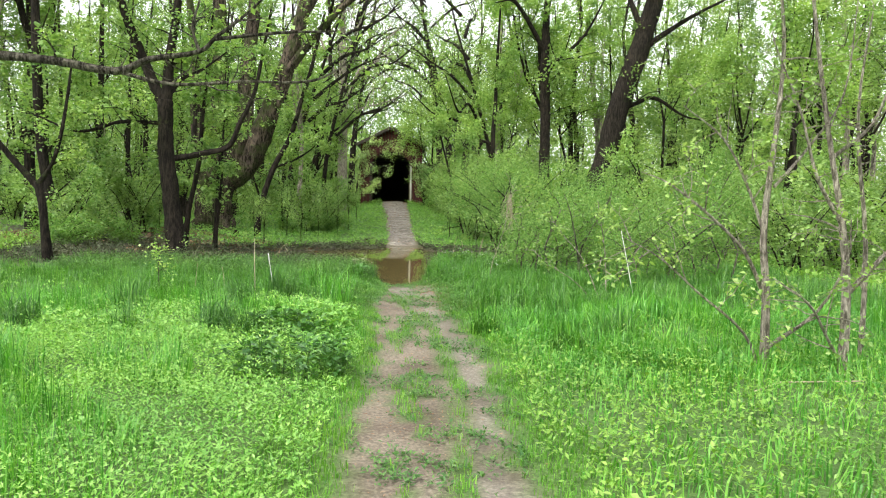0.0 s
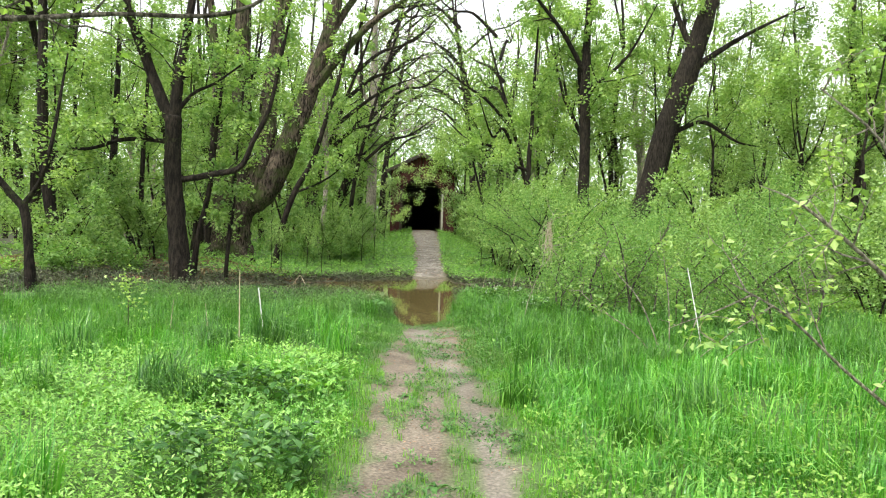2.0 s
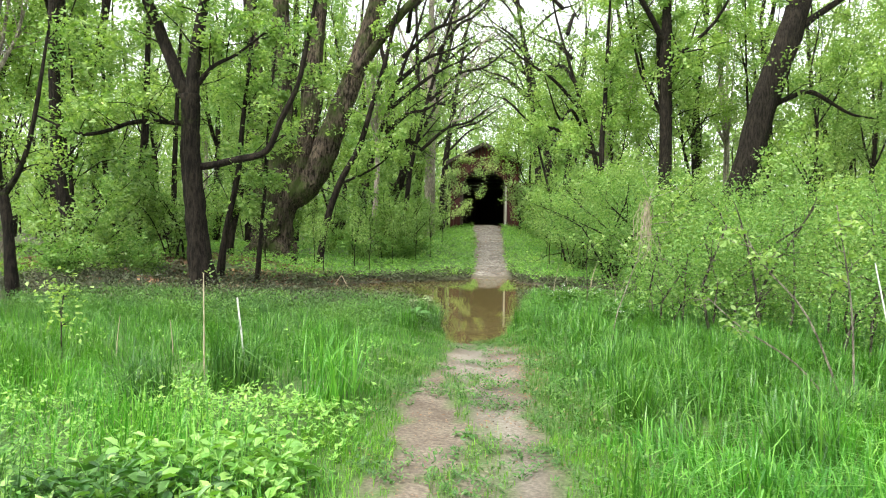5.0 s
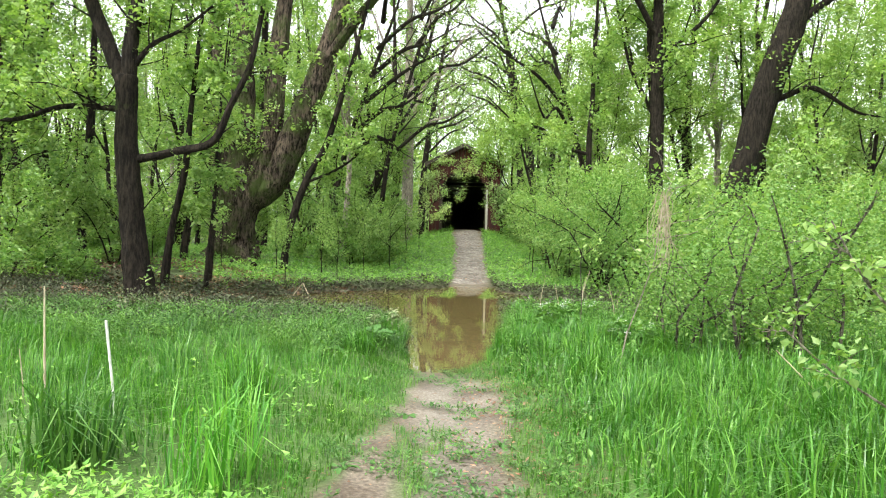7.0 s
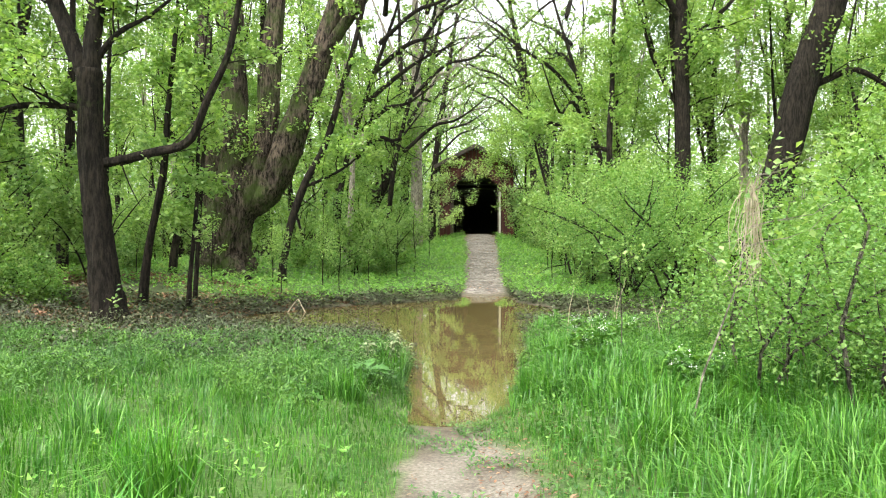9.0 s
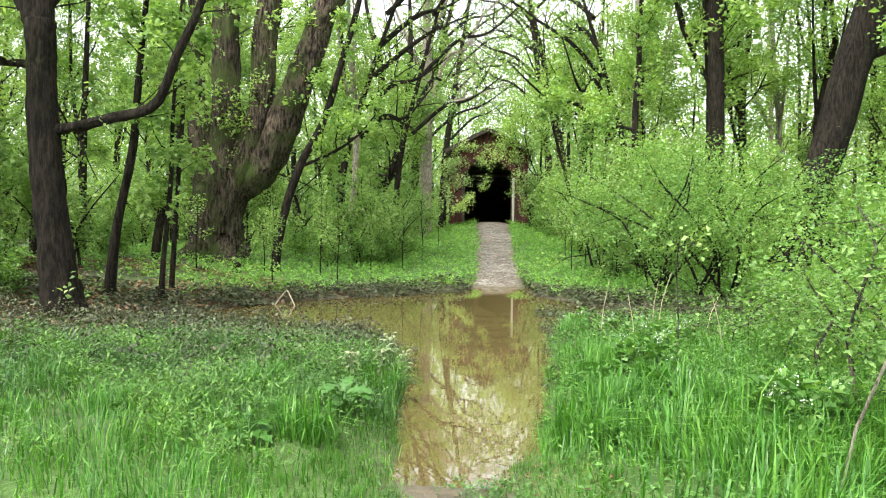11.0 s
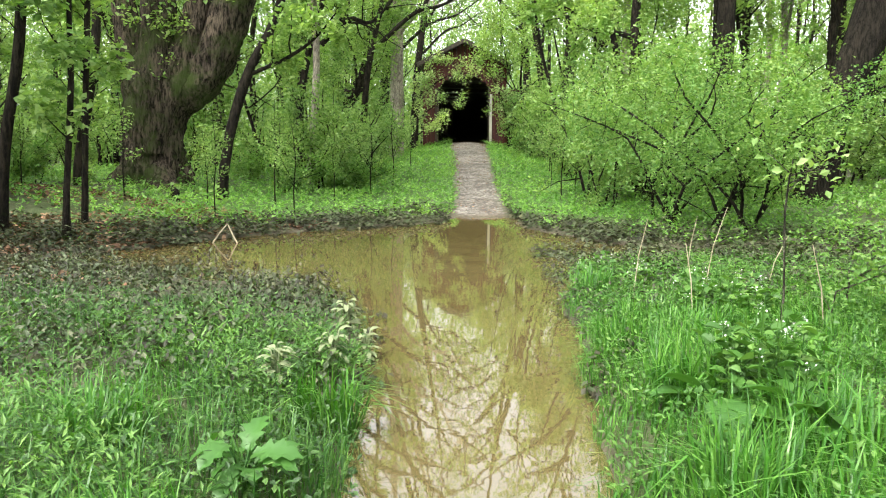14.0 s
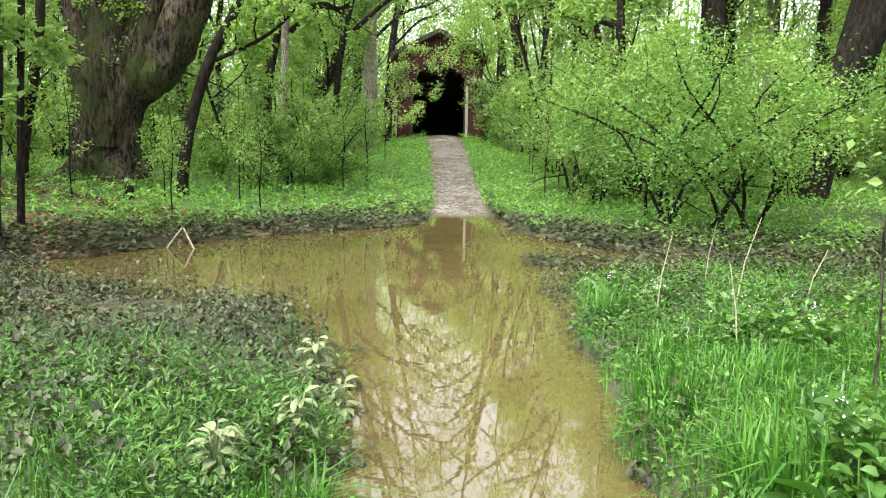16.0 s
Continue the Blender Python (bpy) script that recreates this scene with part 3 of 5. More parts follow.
def tree(name, label, limbs, seed, leaf_n, leaf_size, bark, leaf_mat, category="tree", group="", at=(0, 0, 0), sides=10, lumps=0.08,
         branches=9, length=1.8, up=0.35, level=1, span=(0.35, 1.0), jitter=0.1, droop=0.0, twigs=5, trunks=1, skip=0, spear=False, show=0.5, twig_r=0.006, furrow=0.0, tufts=0):
    """limbs: lists of x, y, z, r; the first ones, as many as trunks says, are the trunk, the others its limbs."""
    g = np.random.default_rng(seed)
    ob = thing(name, label, category, group, at)
    L, tips, shoots = Build(), [], []
    for i, limb in enumerate(limbs):
        rows = curve_through(limb, (8 if furrow else 4) if sides > 7 else 2)
        T = Build() if i < trunks else L
        tube(T, rows, sides if i < trunks or furrow else max(5, sides - 3), lumps, seed + i, furrow)
        if tufts and i < 5:
            sprout(L, shoots, g, rows, tufts, (0.08, 0.6), 0.9, 0.2, 0, 0.1, 3, 0.008, 1.0)
        if i < trunks:
            part("trunk" if trunks == 1 else "stem", T, bark, ob, smooth=True)
        if i >= skip:
            sprout(L, tips, g, rows, branches, span if i < trunks else (0.2, 1.0), length, up, level, droop, twigs, twig_r, show)
    tagged(part("branchwork", L, bark, ob, smooth=True), kind="stuff")
    if leaf_n:
        tagged(part("crown", leaf_crown(tips, g, leaf_n, leaf_size, jitter, spear=spear), leaf_mat, ob), kind="stuff")
    if shoots:
        tagged(part("trunk_growth", leaf_crown(shoots, g, 16 * len(shoots), 0.1, 0.06), leaf_mat, ob), kind="stuff")
    return ob


def gz(x, y):
    return float(ground_z(x, y))


# the dark forked tree on the bank
tree("forked_tree", "dark forked tree with sparse spring leaves on the bank", [
    [(-6.75, 24, 0.0, 0.42), (-6.86, 24, 0.6, 0.3), (-7.0, 24, 1.8, 0.25), (-7.12, 24, 3.1, 0.24), (-7.18, 24, 4.2, 0.22), (-7.18, 24, 4.9, 0.24)],
    [(-7.2, 24, 4.7, 0.16), (-7.5, 24, 5.35, 0.16), (-7.9, 24, 6.3, 0.14), (-8.4, 23.6, 8, 0.11), (-8.7, 23.4, 10.5, 0.06)],
    [(-7.14, 24, 4.7, 0.17), (-7.08, 24, 5.7, 0.15), (-7.03, 24.1, 6.4, 0.14), (-6.8, 24.3, 8.5, 0.1), (-6.5, 24.4, 11.5, 0.05)],
    [(-7.05, 24, 3.1, 0.1), (-6.6, 24, 3.17, 0.09), (-6.03, 24, 3.3, 0.085), (-5.25, 24, 3.52, 0.08), (-4.87, 24, 4.3, 0.07), (-4.45, 24, 5.2, 0.06), (-4.2, 24, 6.4, 0.05), (-3.9, 24, 8, 0.025)],
    [(-7.2, 24, 4.15, 0.08), (-7.6, 23.9, 4.2, 0.06), (-8.44, 23.7, 4.18, 0.055), (-9.6, 23.5, 3.85, 0.04), (-10.8, 23.3, 4.3, 0.02)],
    [(-7.05, 24, 5.1, 0.07), (-6.6, 24, 5.6, 0.05), (-6.0, 24, 5.9, 0.035), (-5.2, 24, 6.5, 0.02)],
], 11, 6500, 0.12, M_BARK, M_LEAF, branches=9, length=1.3, skip=1, twigs=5, lumps=0.12, sides=20, furrow=0.07, tufts=7)

# the old thick pollard
tree("pollard_tree", "thick old pollarded tree with mossy rugged bark", [
    [(-8.3, 34, 0.0, 1.12), (-8.27, 34, 0.6, 0.94), (-8.27, 34, 1.4, 0.78), (-8.2, 34, 2.3, 0.76), (-8.0, 34, 3.1, 0.85), (-7.8, 34, 3.8, 0.7), (-7.7, 34, 4.3, 0.35)],
    [(-8.4, 34.1, 1.5, 0.5), (-8.55, 34.2, 2.6, 0.47), (-8.85, 34.3, 3.8, 0.38), (-9.12, 34.4, 5.6, 0.27), (-9.1, 34.5, 7.4, 0.22), (-9.4, 34.6, 10, 0.17), (-9.9, 34.8, 14, 0.06)],
    [(-8.15, 33.7, 1.5, 0.5), (-8.0, 33.6, 2.8, 0.5), (-7.92, 33.7, 4.2, 0.44), (-7.88, 33.7, 5.6, 0.4), (-7.86, 33.6, 7.4, 0.37), (-7.9, 33.4, 11, 0.25), (-8.2, 33.2, 15, 0.08)],
    [(-8.1, 34, 2.0, 0.5), (-7.75, 33.8, 3.0, 0.55), (-7.2, 33.9, 4.1, 0.45), (-6.92, 34, 5.4, 0.36), (-6.8, 34, 7.4, 0.34), (-6.5, 34.2, 11, 0.22), (-6.4, 34.5, 16, 0.07)],
    [(-8.1, 34, 2.3, 0.4), (-7.6, 34, 2.9, 0.55), (-7.0, 34, 3.35, 0.58), (-6.45, 34, 4.3, 0.52), (-5.9, 34, 5.6, 0.43), (-5.2, 34, 7.4, 0.37), (-4.5, 34.2, 10, 0.28), (-3.6, 34.5, 14, 0.12), (-3.2, 34.6, 17, 0.05)],
    [(-5.3, 34, 7.2, 0.22), (-4.2, 33.6, 8.6, 0.17), (-2.6, 33.0, 10.2, 0.13), (-1.0, 32.4, 11.2, 0.08), (0.8, 32.0, 12.6, 0.03)],
    [(-4.5, 34.2, 9.8, 0.17), (-3.4, 35.0, 12.0, 0.13), (-1.8, 35.6, 13.6, 0.09), (0.2, 36.0, 14.8, 0.04)],
    [(-6.6, 34.2, 10.4, 0.16), (-5.4, 33.2, 12.4, 0.12), (-4.0, 32.2, 14.4, 0.08), (-2.6, 31.4, 17.0, 0.03)],
    [(-8.6, 33.5, 0.9, 0.4), (-9.1, 33.2, 0.45, 0.3), (-9.6, 33.0, 0.1, 0.16)],
    [(-7.9, 33.4, 0.9, 0.4), (-7.5, 33.0, 0.45, 0.3), (-7.2, 32.7, 0.1, 0.16)],
], 12, 7500, 0.13, M_BARK_BIG, M_LEAF, branches=9, length=1.7, skip=1, sides=40, lumps=0.12, twigs=5, level=1, furrow=0.07, tufts=9, show=0.8, twig_r=0.01)

tree("leaning_tree", "slender dark tree leaning over the undergrowth", [
    [(-6.15, 33, 0.1, 0.17), (-6.1, 33, 0.9, 0.13), (-5.87, 33, 2.1, 0.12), (-5.42, 33, 3.4, 0.12), (-4.75, 33, 4.65, 0.1), (-4.24, 33, 6.4, 0.09), (-3.9, 33, 7.5, 0.08), (-3.3, 33, 10, 0.05)],
    [(-5.42, 33, 3.35, 0.07), (-5.0, 33, 3.5, 0.05), (-4.45, 33, 3.75, 0.045), (-3.8, 33, 4.2, 0.03), (-3.2, 33, 4.9, 0.015)],
], 13, 2600, 0.13, M_BARK, M_LEAF, branches=9, length=1.2)

tree("crooked_tree", "crooked dark tree with a forked trunk", [
    [(-8.65, 19.5, 0.1, 0.14), (-8.72, 19.5, 0.9, 0.11), (-8.78, 19.5, 1.7, 0.1), (-8.89, 19.5, 2.2, 0.1)],
    [(-8.89, 19.5, 2.1, 0.09), (-9.3, 19.5, 2.55, 0.08), (-9.65, 19.5, 2.96, 0.075), (-9.95, 19.4, 3.55, 0.06), (-10.4, 19.3, 5.5, 0.03)],
    [(-8.87, 19.5, 2.15, 0.07), (-8.52, 19.5, 2.7, 0.05), (-8.26, 19.5, 3.6, 0.045), (-8.0, 19.6, 5.6, 0.02)],
], 14, 1300, 0.09, M_BARK, M_LEAF, branches=5, length=1.1, skip=1)

tree("tall_tree", "tall straight dark tree with thin side branches", [
    [(-11.3, 26, 0.2, 0.22), (-11.5, 26, 1.3, 0.18), (-11.9, 26, 3.6, 0.16), (-12.0, 26, 6.3, 0.15), (-12.05, 26, 9, 0.12), (-12.3, 26.2, 14, 0.05)],
], 15, 4200, 0.13, M_BARK, M_LEAF, branches=16, length=1.8)

tree("leaning_oak", "large rough-barked tree leaning across the light", [
    [(8.1, 34, 0.1, 0.72), (8.2, 34, 0.9, 0.56), (8.65, 34, 2.6, 0.42), (9.2, 34, 3.9, 0.46), (9.85, 34, 6.55, 0.46), (10.8, 34, 9.4, 0.42), (11.7, 34.2, 12.5, 0.3), (12.4, 34.4, 16, 0.1)],
    [(9.95, 34, 6.3, 0.12), (10.6, 34, 6.6, 0.1), (11.46, 34, 6.85, 0.085), (12.8, 34, 6.1, 0.05), (13.8, 34, 5.9, 0.02)],
    [(10.6, 34, 8.8, 0.16), (11.6, 33.8, 9.6, 0.12), (13, 33.5, 10.5, 0.08), (15, 33, 11.5, 0.03)],
    [(10.9, 34, 9.6, 0.15), (10.2, 34.3, 11.5, 0.1), (9.4, 34.5, 14, 0.04)],
], 16, 4600, 0.13, M_BARK, M_LEAF, branches=9, length=1.7, span=(0.6, 1.0), sides=24, lumps=0.1, furrow=0.07, tufts=3)

tree("upright_tree", "dark upright tree behind fresh green undergrowth", [
    [(7.2, 38, 0.3, 0.34), (7.2, 38, 5.0, 0.26), (7.17, 38, 7.1, 0.25), (7.13, 38, 9.4, 0.22), (7.2, 38, 14, 0.1)],
    [(7.1, 38, 9.6, 0.13), (5.8, 37.2, 11.4, 0.1), (4.2, 36.4, 13.0, 0.07), (2.6, 35.8, 15.2, 0.03)],
    [(7.2, 38, 8.4, 0.12), (7.56, 38, 9.05, 0.1), (9.08, 38, 10.5, 0.07), (10.4, 38, 13, 0.03)],
], 17, 6000, 0.16, M_BARK, M_LEAF_YELLOW, branches=14, length=2.0)

tree("v_shaped_tree", "dark tree with two stems in a V shape", [
    [(-6.9, 53.5, 0.8, 0.4), (-6.9, 53.5, 4.6, 0.34)],
    [(-6.95, 53.5, 4.3, 0.28), (-7.4, 53.5, 5.2, 0.26), (-7.0, 53.5, 7.8, 0.24), (-6.85, 53.5, 10.5, 0.2), (-7.7, 53.5, 14, 0.1), (-8, 53.5, 18, 0.04)],
    [(-6.7, 53.5, 4.3, 0.28), (-6.2, 53.5, 4.9, 0.25), (-5.6, 53.5, 7.2, 0.22), (-5.2, 53.5, 11, 0.16), (-5.4, 53.5, 17, 0.05)],
], 18, 3000, 0.2, M_BARK, M_LEAF, branches=8, length=2.2)

tree("bare_tree", "pale-trunked tall tree with spreading bare branches", [
    [(-4.45, 55, 0.8, 0.42), (-4.44, 55, 9.2, 0.3), (-4.55, 55, 15.8, 0.2), (-4.4, 55, 21, 0.08)],
    [(-4.45, 55, 8.5, 0.14), (-3.3, 55, 11.5, 0.12), (-2.3, 55, 11.9, 0.09), (-1.3, 55, 13.8, 0.06), (0, 55, 15, 0.03)],
    [(-4.5, 55, 10, 0.13), (-5.8, 54.6, 13, 0.09), (-7, 54, 16, 0.04)],
    [(-4.45, 55, 12, 0.13), (-3.2, 54.6, 15, 0.09), (-2, 54, 19, 0.04)],
    [(-4.45, 55, 7.5, 0.1), (-3.2, 54, 8.6, 0.08), (-1.6, 53.5, 9.0, 0.05), (0.2, 53, 9.6, 0.02)],
], 19, 1000, 0.13, M_BARK_GREY, M_LEAF, branches=14, length=2.6, level=2, span=(0.4, 1.0), twigs=4)

def bare_crown(name, label, x, y, seed, h, lean, leaf_n):
    z = gz(x, y)
    g = np.random.default_rng(seed)
    top, q = x + lean, 1.0 if h > 18 else 0.45
    limbs = [[(x, y, z - 0.2, 0.34 * q), (x + lean * 0.1, y, z + h * 0.25, 0.27 * q), (x + lean * 0.4, y, z + h * 0.5, 0.2 * q), (x + lean * 0.8, y, z + h * 0.78, 0.11 * q), (top, y, z + h, 0.03)]]
    for q in range(7):
        t = 0.32 + 0.08 * q
        a = g.uniform(0, 6.28) if q % 2 else (0.0 if lean > 0 else math.pi) + g.normal(0, 0.5)
        px, pz = x + lean * t * 0.85, z + h * t
        l = h * g.uniform(0.16, 0.26)
        limbs.append([(px, y, pz, 0.11), (px + math.cos(a) * l * 0.4, y + math.sin(a) * l * 0.4, pz + l * 0.35, 0.085), (px + math.cos(a) * l * 0.75, y + math.sin(a) * l * 0.75, pz + l * 0.45 + g.normal(0, 0.3), 0.055), (px + math.cos(a) * l * 1.2, y + math.sin(a) * l * 1.2, pz + l * 0.8, 0.02)])
    return tree(name, label, limbs, seed, leaf_n, 0.16, M_BARK, M_LEAF, branches=7, length=2.0, level=2, span=(0.45, 1.0), twigs=4, jitter=0.12, twig_r=0.012 if h > 18 else 0.009, show=0.45, spear=True, sides=8)


for i, (x, y, h, lean, n) in enumerate([(-6.2, 61, 20, 3.4, 2600), (4.0, 62, 21, -3.4, 2600), (3.4, 70, 24, -2.5, 1800), (-5.2, 72, 24, 2.6, 1800), (-4.9, 46, 16.5, 3.2, 900), (5.4, 43, 15, -3.2, 1800), (-6.0, 39.5, 14, 3.4, 700)]):
    bare_crown("bare_tree", "tall half-bare tree with spreading twigs against the sky", x, y, 150 + i, h, lean, n)

tree("dark_branched_tree", "slim tree with a low crooked dark branch", [
    [(4.75, 38.3, 0.6, 0.13), (4.62, 38.3, 5.0, 0.11), (4.7, 38.3, 7.0, 0.1), (4.77, 38.3, 9.6, 0.07), (4.9, 38.3, 13, 0.03)],
    [(4.6, 38.3, 5.0, 0.09), (4.0, 38.2, 5.15, 0.07), (3.1, 38.1, 5.25, 0.05), (2.2, 38, 5.9, 0.02)],
], 20, 6500, 0.14, M_BARK, M_LEAF_YELLOW, branches=16, length=1.7)

for i, (limb, s) in enumerate(((
        [(-7.25, 26.2, 0.2, 0.12), (-7.1, 26.2, 1.5, 0.085), (-6.76, 26.2, 3.1, 0.08), (-6.64, 26.2, 4.5, 0.065), (-6.46, 26.2, 6.3, 0.05), (-6.2, 26.2, 9, 0.02)], 21), (
        [(-6.19, 26.2, 0.2, 0.07), (-6.15, 26.2, 0.9, 0.05), (-6.0, 26.2, 2.5, 0.045), (-5.95, 26.2, 4, 0.035), (-5.7, 26.2, 7, 0.012)], 22), (
        [(-6.55, 27.4, 0.3, 0.06), (-6.45, 27.4, 2.1, 0.05), (-6.3, 27.4, 4.2, 0.045), (-6.1, 27.4, 7, 0.015)], 23), (
        [(-9.2, 32, 0.3, 0.14), (-9.1, 32, 1.5, 0.12), (-8.6, 32, 4.1, 0.1), (-8.4, 32, 8, 0.05)], 24), (
        [(-12.65, 32, 0.3, 0.2), (-12.6, 32, 2, 0.17), (-12.4, 32, 4.2, 0.15), (-12.2, 32, 12, 0.04)], 25), (
        [(-13.5, 32, 0.3, 0.12), (-13.6, 32, 2, 0.1), (-13.9, 32, 4.2, 0.09), (-14, 32, 10, 0.03)], 26), (
        [(-11.27, 32, 0.3, 0.1), (-11.25, 32, 4.2, 0.09), (-11, 32, 10, 0.03)], 27))):
    tree("young_tree", "slender dark young tree with fresh leaves", [limb], s, 1800, 0.13, M_BARK, M_LEAF, group="young trees on the bank", branches=10, length=1.1)

# the limb that reaches in from a tree beside the field
tree("overhanging_tree", "tree with a lichen-spotted bare limb over the grass", [
    [(-5.6, 5.0, 0.0, 0.34), (-5.6, 5.0, 1.2, 0.27), (-5.5, 5.1, 2.6, 0.25), (-5.7, 5.0, 5, 0.2), (-5.9, 4.8, 9, 0.07)],
    [(-5.5, 5.1, 2.4, 0.13), (-4.2, 5.4, 2.75, 0.09), (-3.2, 5.6, 2.78, 0.065), (-2.47, 5.7, 2.74, 0.036), (-2.09, 5.7, 2.71, 0.032), (-1.68, 5.7, 2.65, 0.029), (-1.45, 5.7, 2.74, 0.022), (-1.11, 5.7, 2.8, 0.017), (-0.98, 5.7, 2.91, 0.014), (-0.8, 5.7, 3.05, 0.01), (-0.64, 5.7, 3.2, 0.008)],
    [(-1.7, 5.7, 2.66, 0.018), (-1.3, 5.7, 2.57, 0.014), (-0.8, 5.7, 2.6, 0.01), (-0.3, 5.7, 2.62, 0.009), (0.0, 5.7, 2.8, 0.004)],
    [(-1.0, 5.7, 2.89, 0.014), (-0.52, 5.7, 2.95, 0.011), (-0.12, 5.7, 2.97, 0.006)],
    [(-1.1, 5.7, 2.8, 0.013), (-1.15, 5.7, 2.97, 0.01), (-1.1, 5.7, 3.15, 0.006)],
], 28, 160, 0.05, M_BARK_PALE, M_LEAF, branches=7, length=0.45, level=1, skip=1, twigs=3, jitter=0.03, sides=9, show=0.8, twig_r=0.004)


def grown(name, label, seed, height, r, leaf_n, size, leaf_mat, bark, group, sway=0.5, low=0.25, length=1.7, level=1, n=14, category="tree", up=0.35):
    """A wood tree, with its foot at the origin."""
    g = np.random.default_rng(seed)
    pts, x, y = [], 0.0, 0.0
    for s in range(7):
        t = s / 6
        pts.append((x, y, -0.25 + (height + 0.25) * t, r * (1.25 if s == 0 else 1.0) * (1 - 0.85 * t)))
        x, y = x + g.normal(0, sway * 0.5), y + g.normal(0, sway * 0.5)
    limbs = [pts]
    for s in range(2):
        k = int(g.integers(2, 4))
        a = g.uniform(0, 6.28)
        p = pts[k]
        limbs.append([(p[0], p[1], p[2], p[3] * 0.6), (p[0] + 0.9 * math.cos(a), p[1] + 0.9 * math.sin(a), p[2] + height * 0.1, p[3] * 0.45),
                      (p[0] + 1.5 * math.cos(a), p[1] + 1.5 * math.sin(a), p[2] + height * 0.25, p[3] * 0.25), (p[0] + 1.9 * math.cos(a), p[1] + 1.9 * math.sin(a), p[2] + height * 0.42, 0.015)])
    return tree(name, label, limbs, seed, leaf_n, size, bark, leaf_mat, category, group, branches=n, length=length, level=level, span=(low, 1.0), jitter=0.16, sides=7, up=up, spear=True, show=0.2)


def shrub(name, label, seed, height, width, leaf_n, size, leaf_mat, group, stems=7, bark=None, jitter=0.1, category="shrub", droop=0.25, at=(0, 0, 0), twigs=5, branches=7, spear=True, show=0.15, foot=0.15):
    g = np.random.default_rng(seed)
    limbs = []
    for s in range(stems):
        a, o = g.uniform(0, 6.28), width * g.uniform(0.25, 0.5)
        h = height * g.uniform(0.55, 1.05)
        c, d = math.cos(a), math.sin(a)
        fx, fy = foot * g.normal(0, 1), foot * g.normal(0, 1)
        limbs.append([(fx, fy, -0.1, 0.03 * height / 2.5), (fx + 0.22 * o * c, fy + 0.22 * o * d, h * 0.4, 0.022 * height / 2.5), (0.65 * o * c + g.normal(0, 0.1), 0.65 * o * d, h * 0.8, 0.016 * height / 2.5), (o * c, o * d, h, 0.006)])
    return tree(name, label, limbs, seed, leaf_n, size, bark or M_BARK, leaf_mat, category, group, at=at, branches=branches, length=height * 0.3, up=0.15, level=1, span=(0.15, 1.0), trunks=stems, jitter=jitter, sides=5, lumps=0.0, droop=droop, twigs=twigs, spear=spear, show=show)


def spread(proto, places, g, scale=(0.85, 1.2)):
    """The prototype goes to the first place, copies to the others."""
    for i, (x, y) in enumerate(places):
        s = g.uniform(*scale)
        ob = proto if i == 0 else copy_thing(proto, Matrix())
        ob.matrix_basis = Matrix.LocRotScale((x, y, gz(x, y) - 0.02), Euler((0, 0, g.uniform(0, 6.28))), (s, s, s * g.uniform(0.9, 1.1)))


wood = np.random.default_rng(5)
# trees of the wood, kept off the path and the sight line to the portal
spots = []
for _ in range(6000):
    if len(spots) >= 86:
        break
    y = wood.uniform(27, 64)
    x = wood.uniform(-14 - 0.35 * y, 14 + 0.35 * y)
    xp = np.interp(y, PATH_Y, PATH_X)
    if -2.9 - 0.02 * y < x - xp < 2.6 + 0.02 * y or (abs(x + 1) < 3.4 and y > 54):
        continue
    if -11 < x < -3.0 and y < 37 or 2 < x < 11 and y < 36:
        continue
    if all((x - a) ** 2 + (y - b) ** 2 > 2.9 for a, b in spots):
        spots.append((x, y))
kinds = [
    grown("wood_tree", "slim dark woodland tree in fresh leaf", 31, 15, 0.14, 6200, 0.135, M_LEAF, M_BARK, "trees of the wood"),
    grown("wood_tree", "tall thin woodland tree with light foliage", 32, 19, 0.2, 5800, 0.14, M_LEAF_YELLOW, M_BARK, "trees of the wood", 0.6),
    grown("wood_tree", "tall woodland tree with a twiggy half-bare crown", 33, 21, 0.23, 4200, 0.135, M_LEAF, M_BARK, "trees of the wood", 0.7, 0.3, 2.3, 2, 8),
    grown("wood_tree", "thin crooked woodland tree in fresh leaf", 34, 11, 0.1, 7400, 0.125, M_LEAF_YELLOW, M_BARK, "trees of the wood", 0.8, 0.1),
    grown("wood_tree", "bushy young woodland tree full of leaves", 35, 8, 0.07, 8200, 0.118, M_LEAF, M_BARK, "trees of the wood", 0.5, 0.06, 1.6),
    grown("wood_tree", "grey-barked tall woodland tree with open crown", 36, 18, 0.17, 4800, 0.135, M_LEAF_YELLOW, M_BARK_GREY, "trees of the wood", 0.5, 0.25, 2.0),
]
for i, proto in enumerate(kinds):
    spread(proto, [p for p in spots[i::6] if not (-4.6 < p[0] < -2 and p[1] > 44)], wood)

# undergrowth
bush_a = shrub("shrub", "leafy green undergrowth shrub in spring leaf", 41, 2.6, 3.2, 5600, 0.09, M_LEAF, "undergrowth shrubs")
bush_b = shrub("shrub", "fresh yellow-green undergrowth shrub", 42, 3.6, 3.6, 6400, 0.094, M_LEAF_YELLOW, "undergrowth shrubs", 8)
bush_c = shrub("shrub", "low dense dark green undergrowth shrub", 43, 1.2, 2.4, 3600, 0.074, M_LEAF_DARK, "undergrowth shrubs", 8)
bush_far = shrub("shrub", "spring-green undergrowth shrub deep in the wood", 46, 3.2, 3.6, 2700, 0.128, M_LEAF, "undergrowth shrubs", 6)
pa, pb_, pc = [], [], []
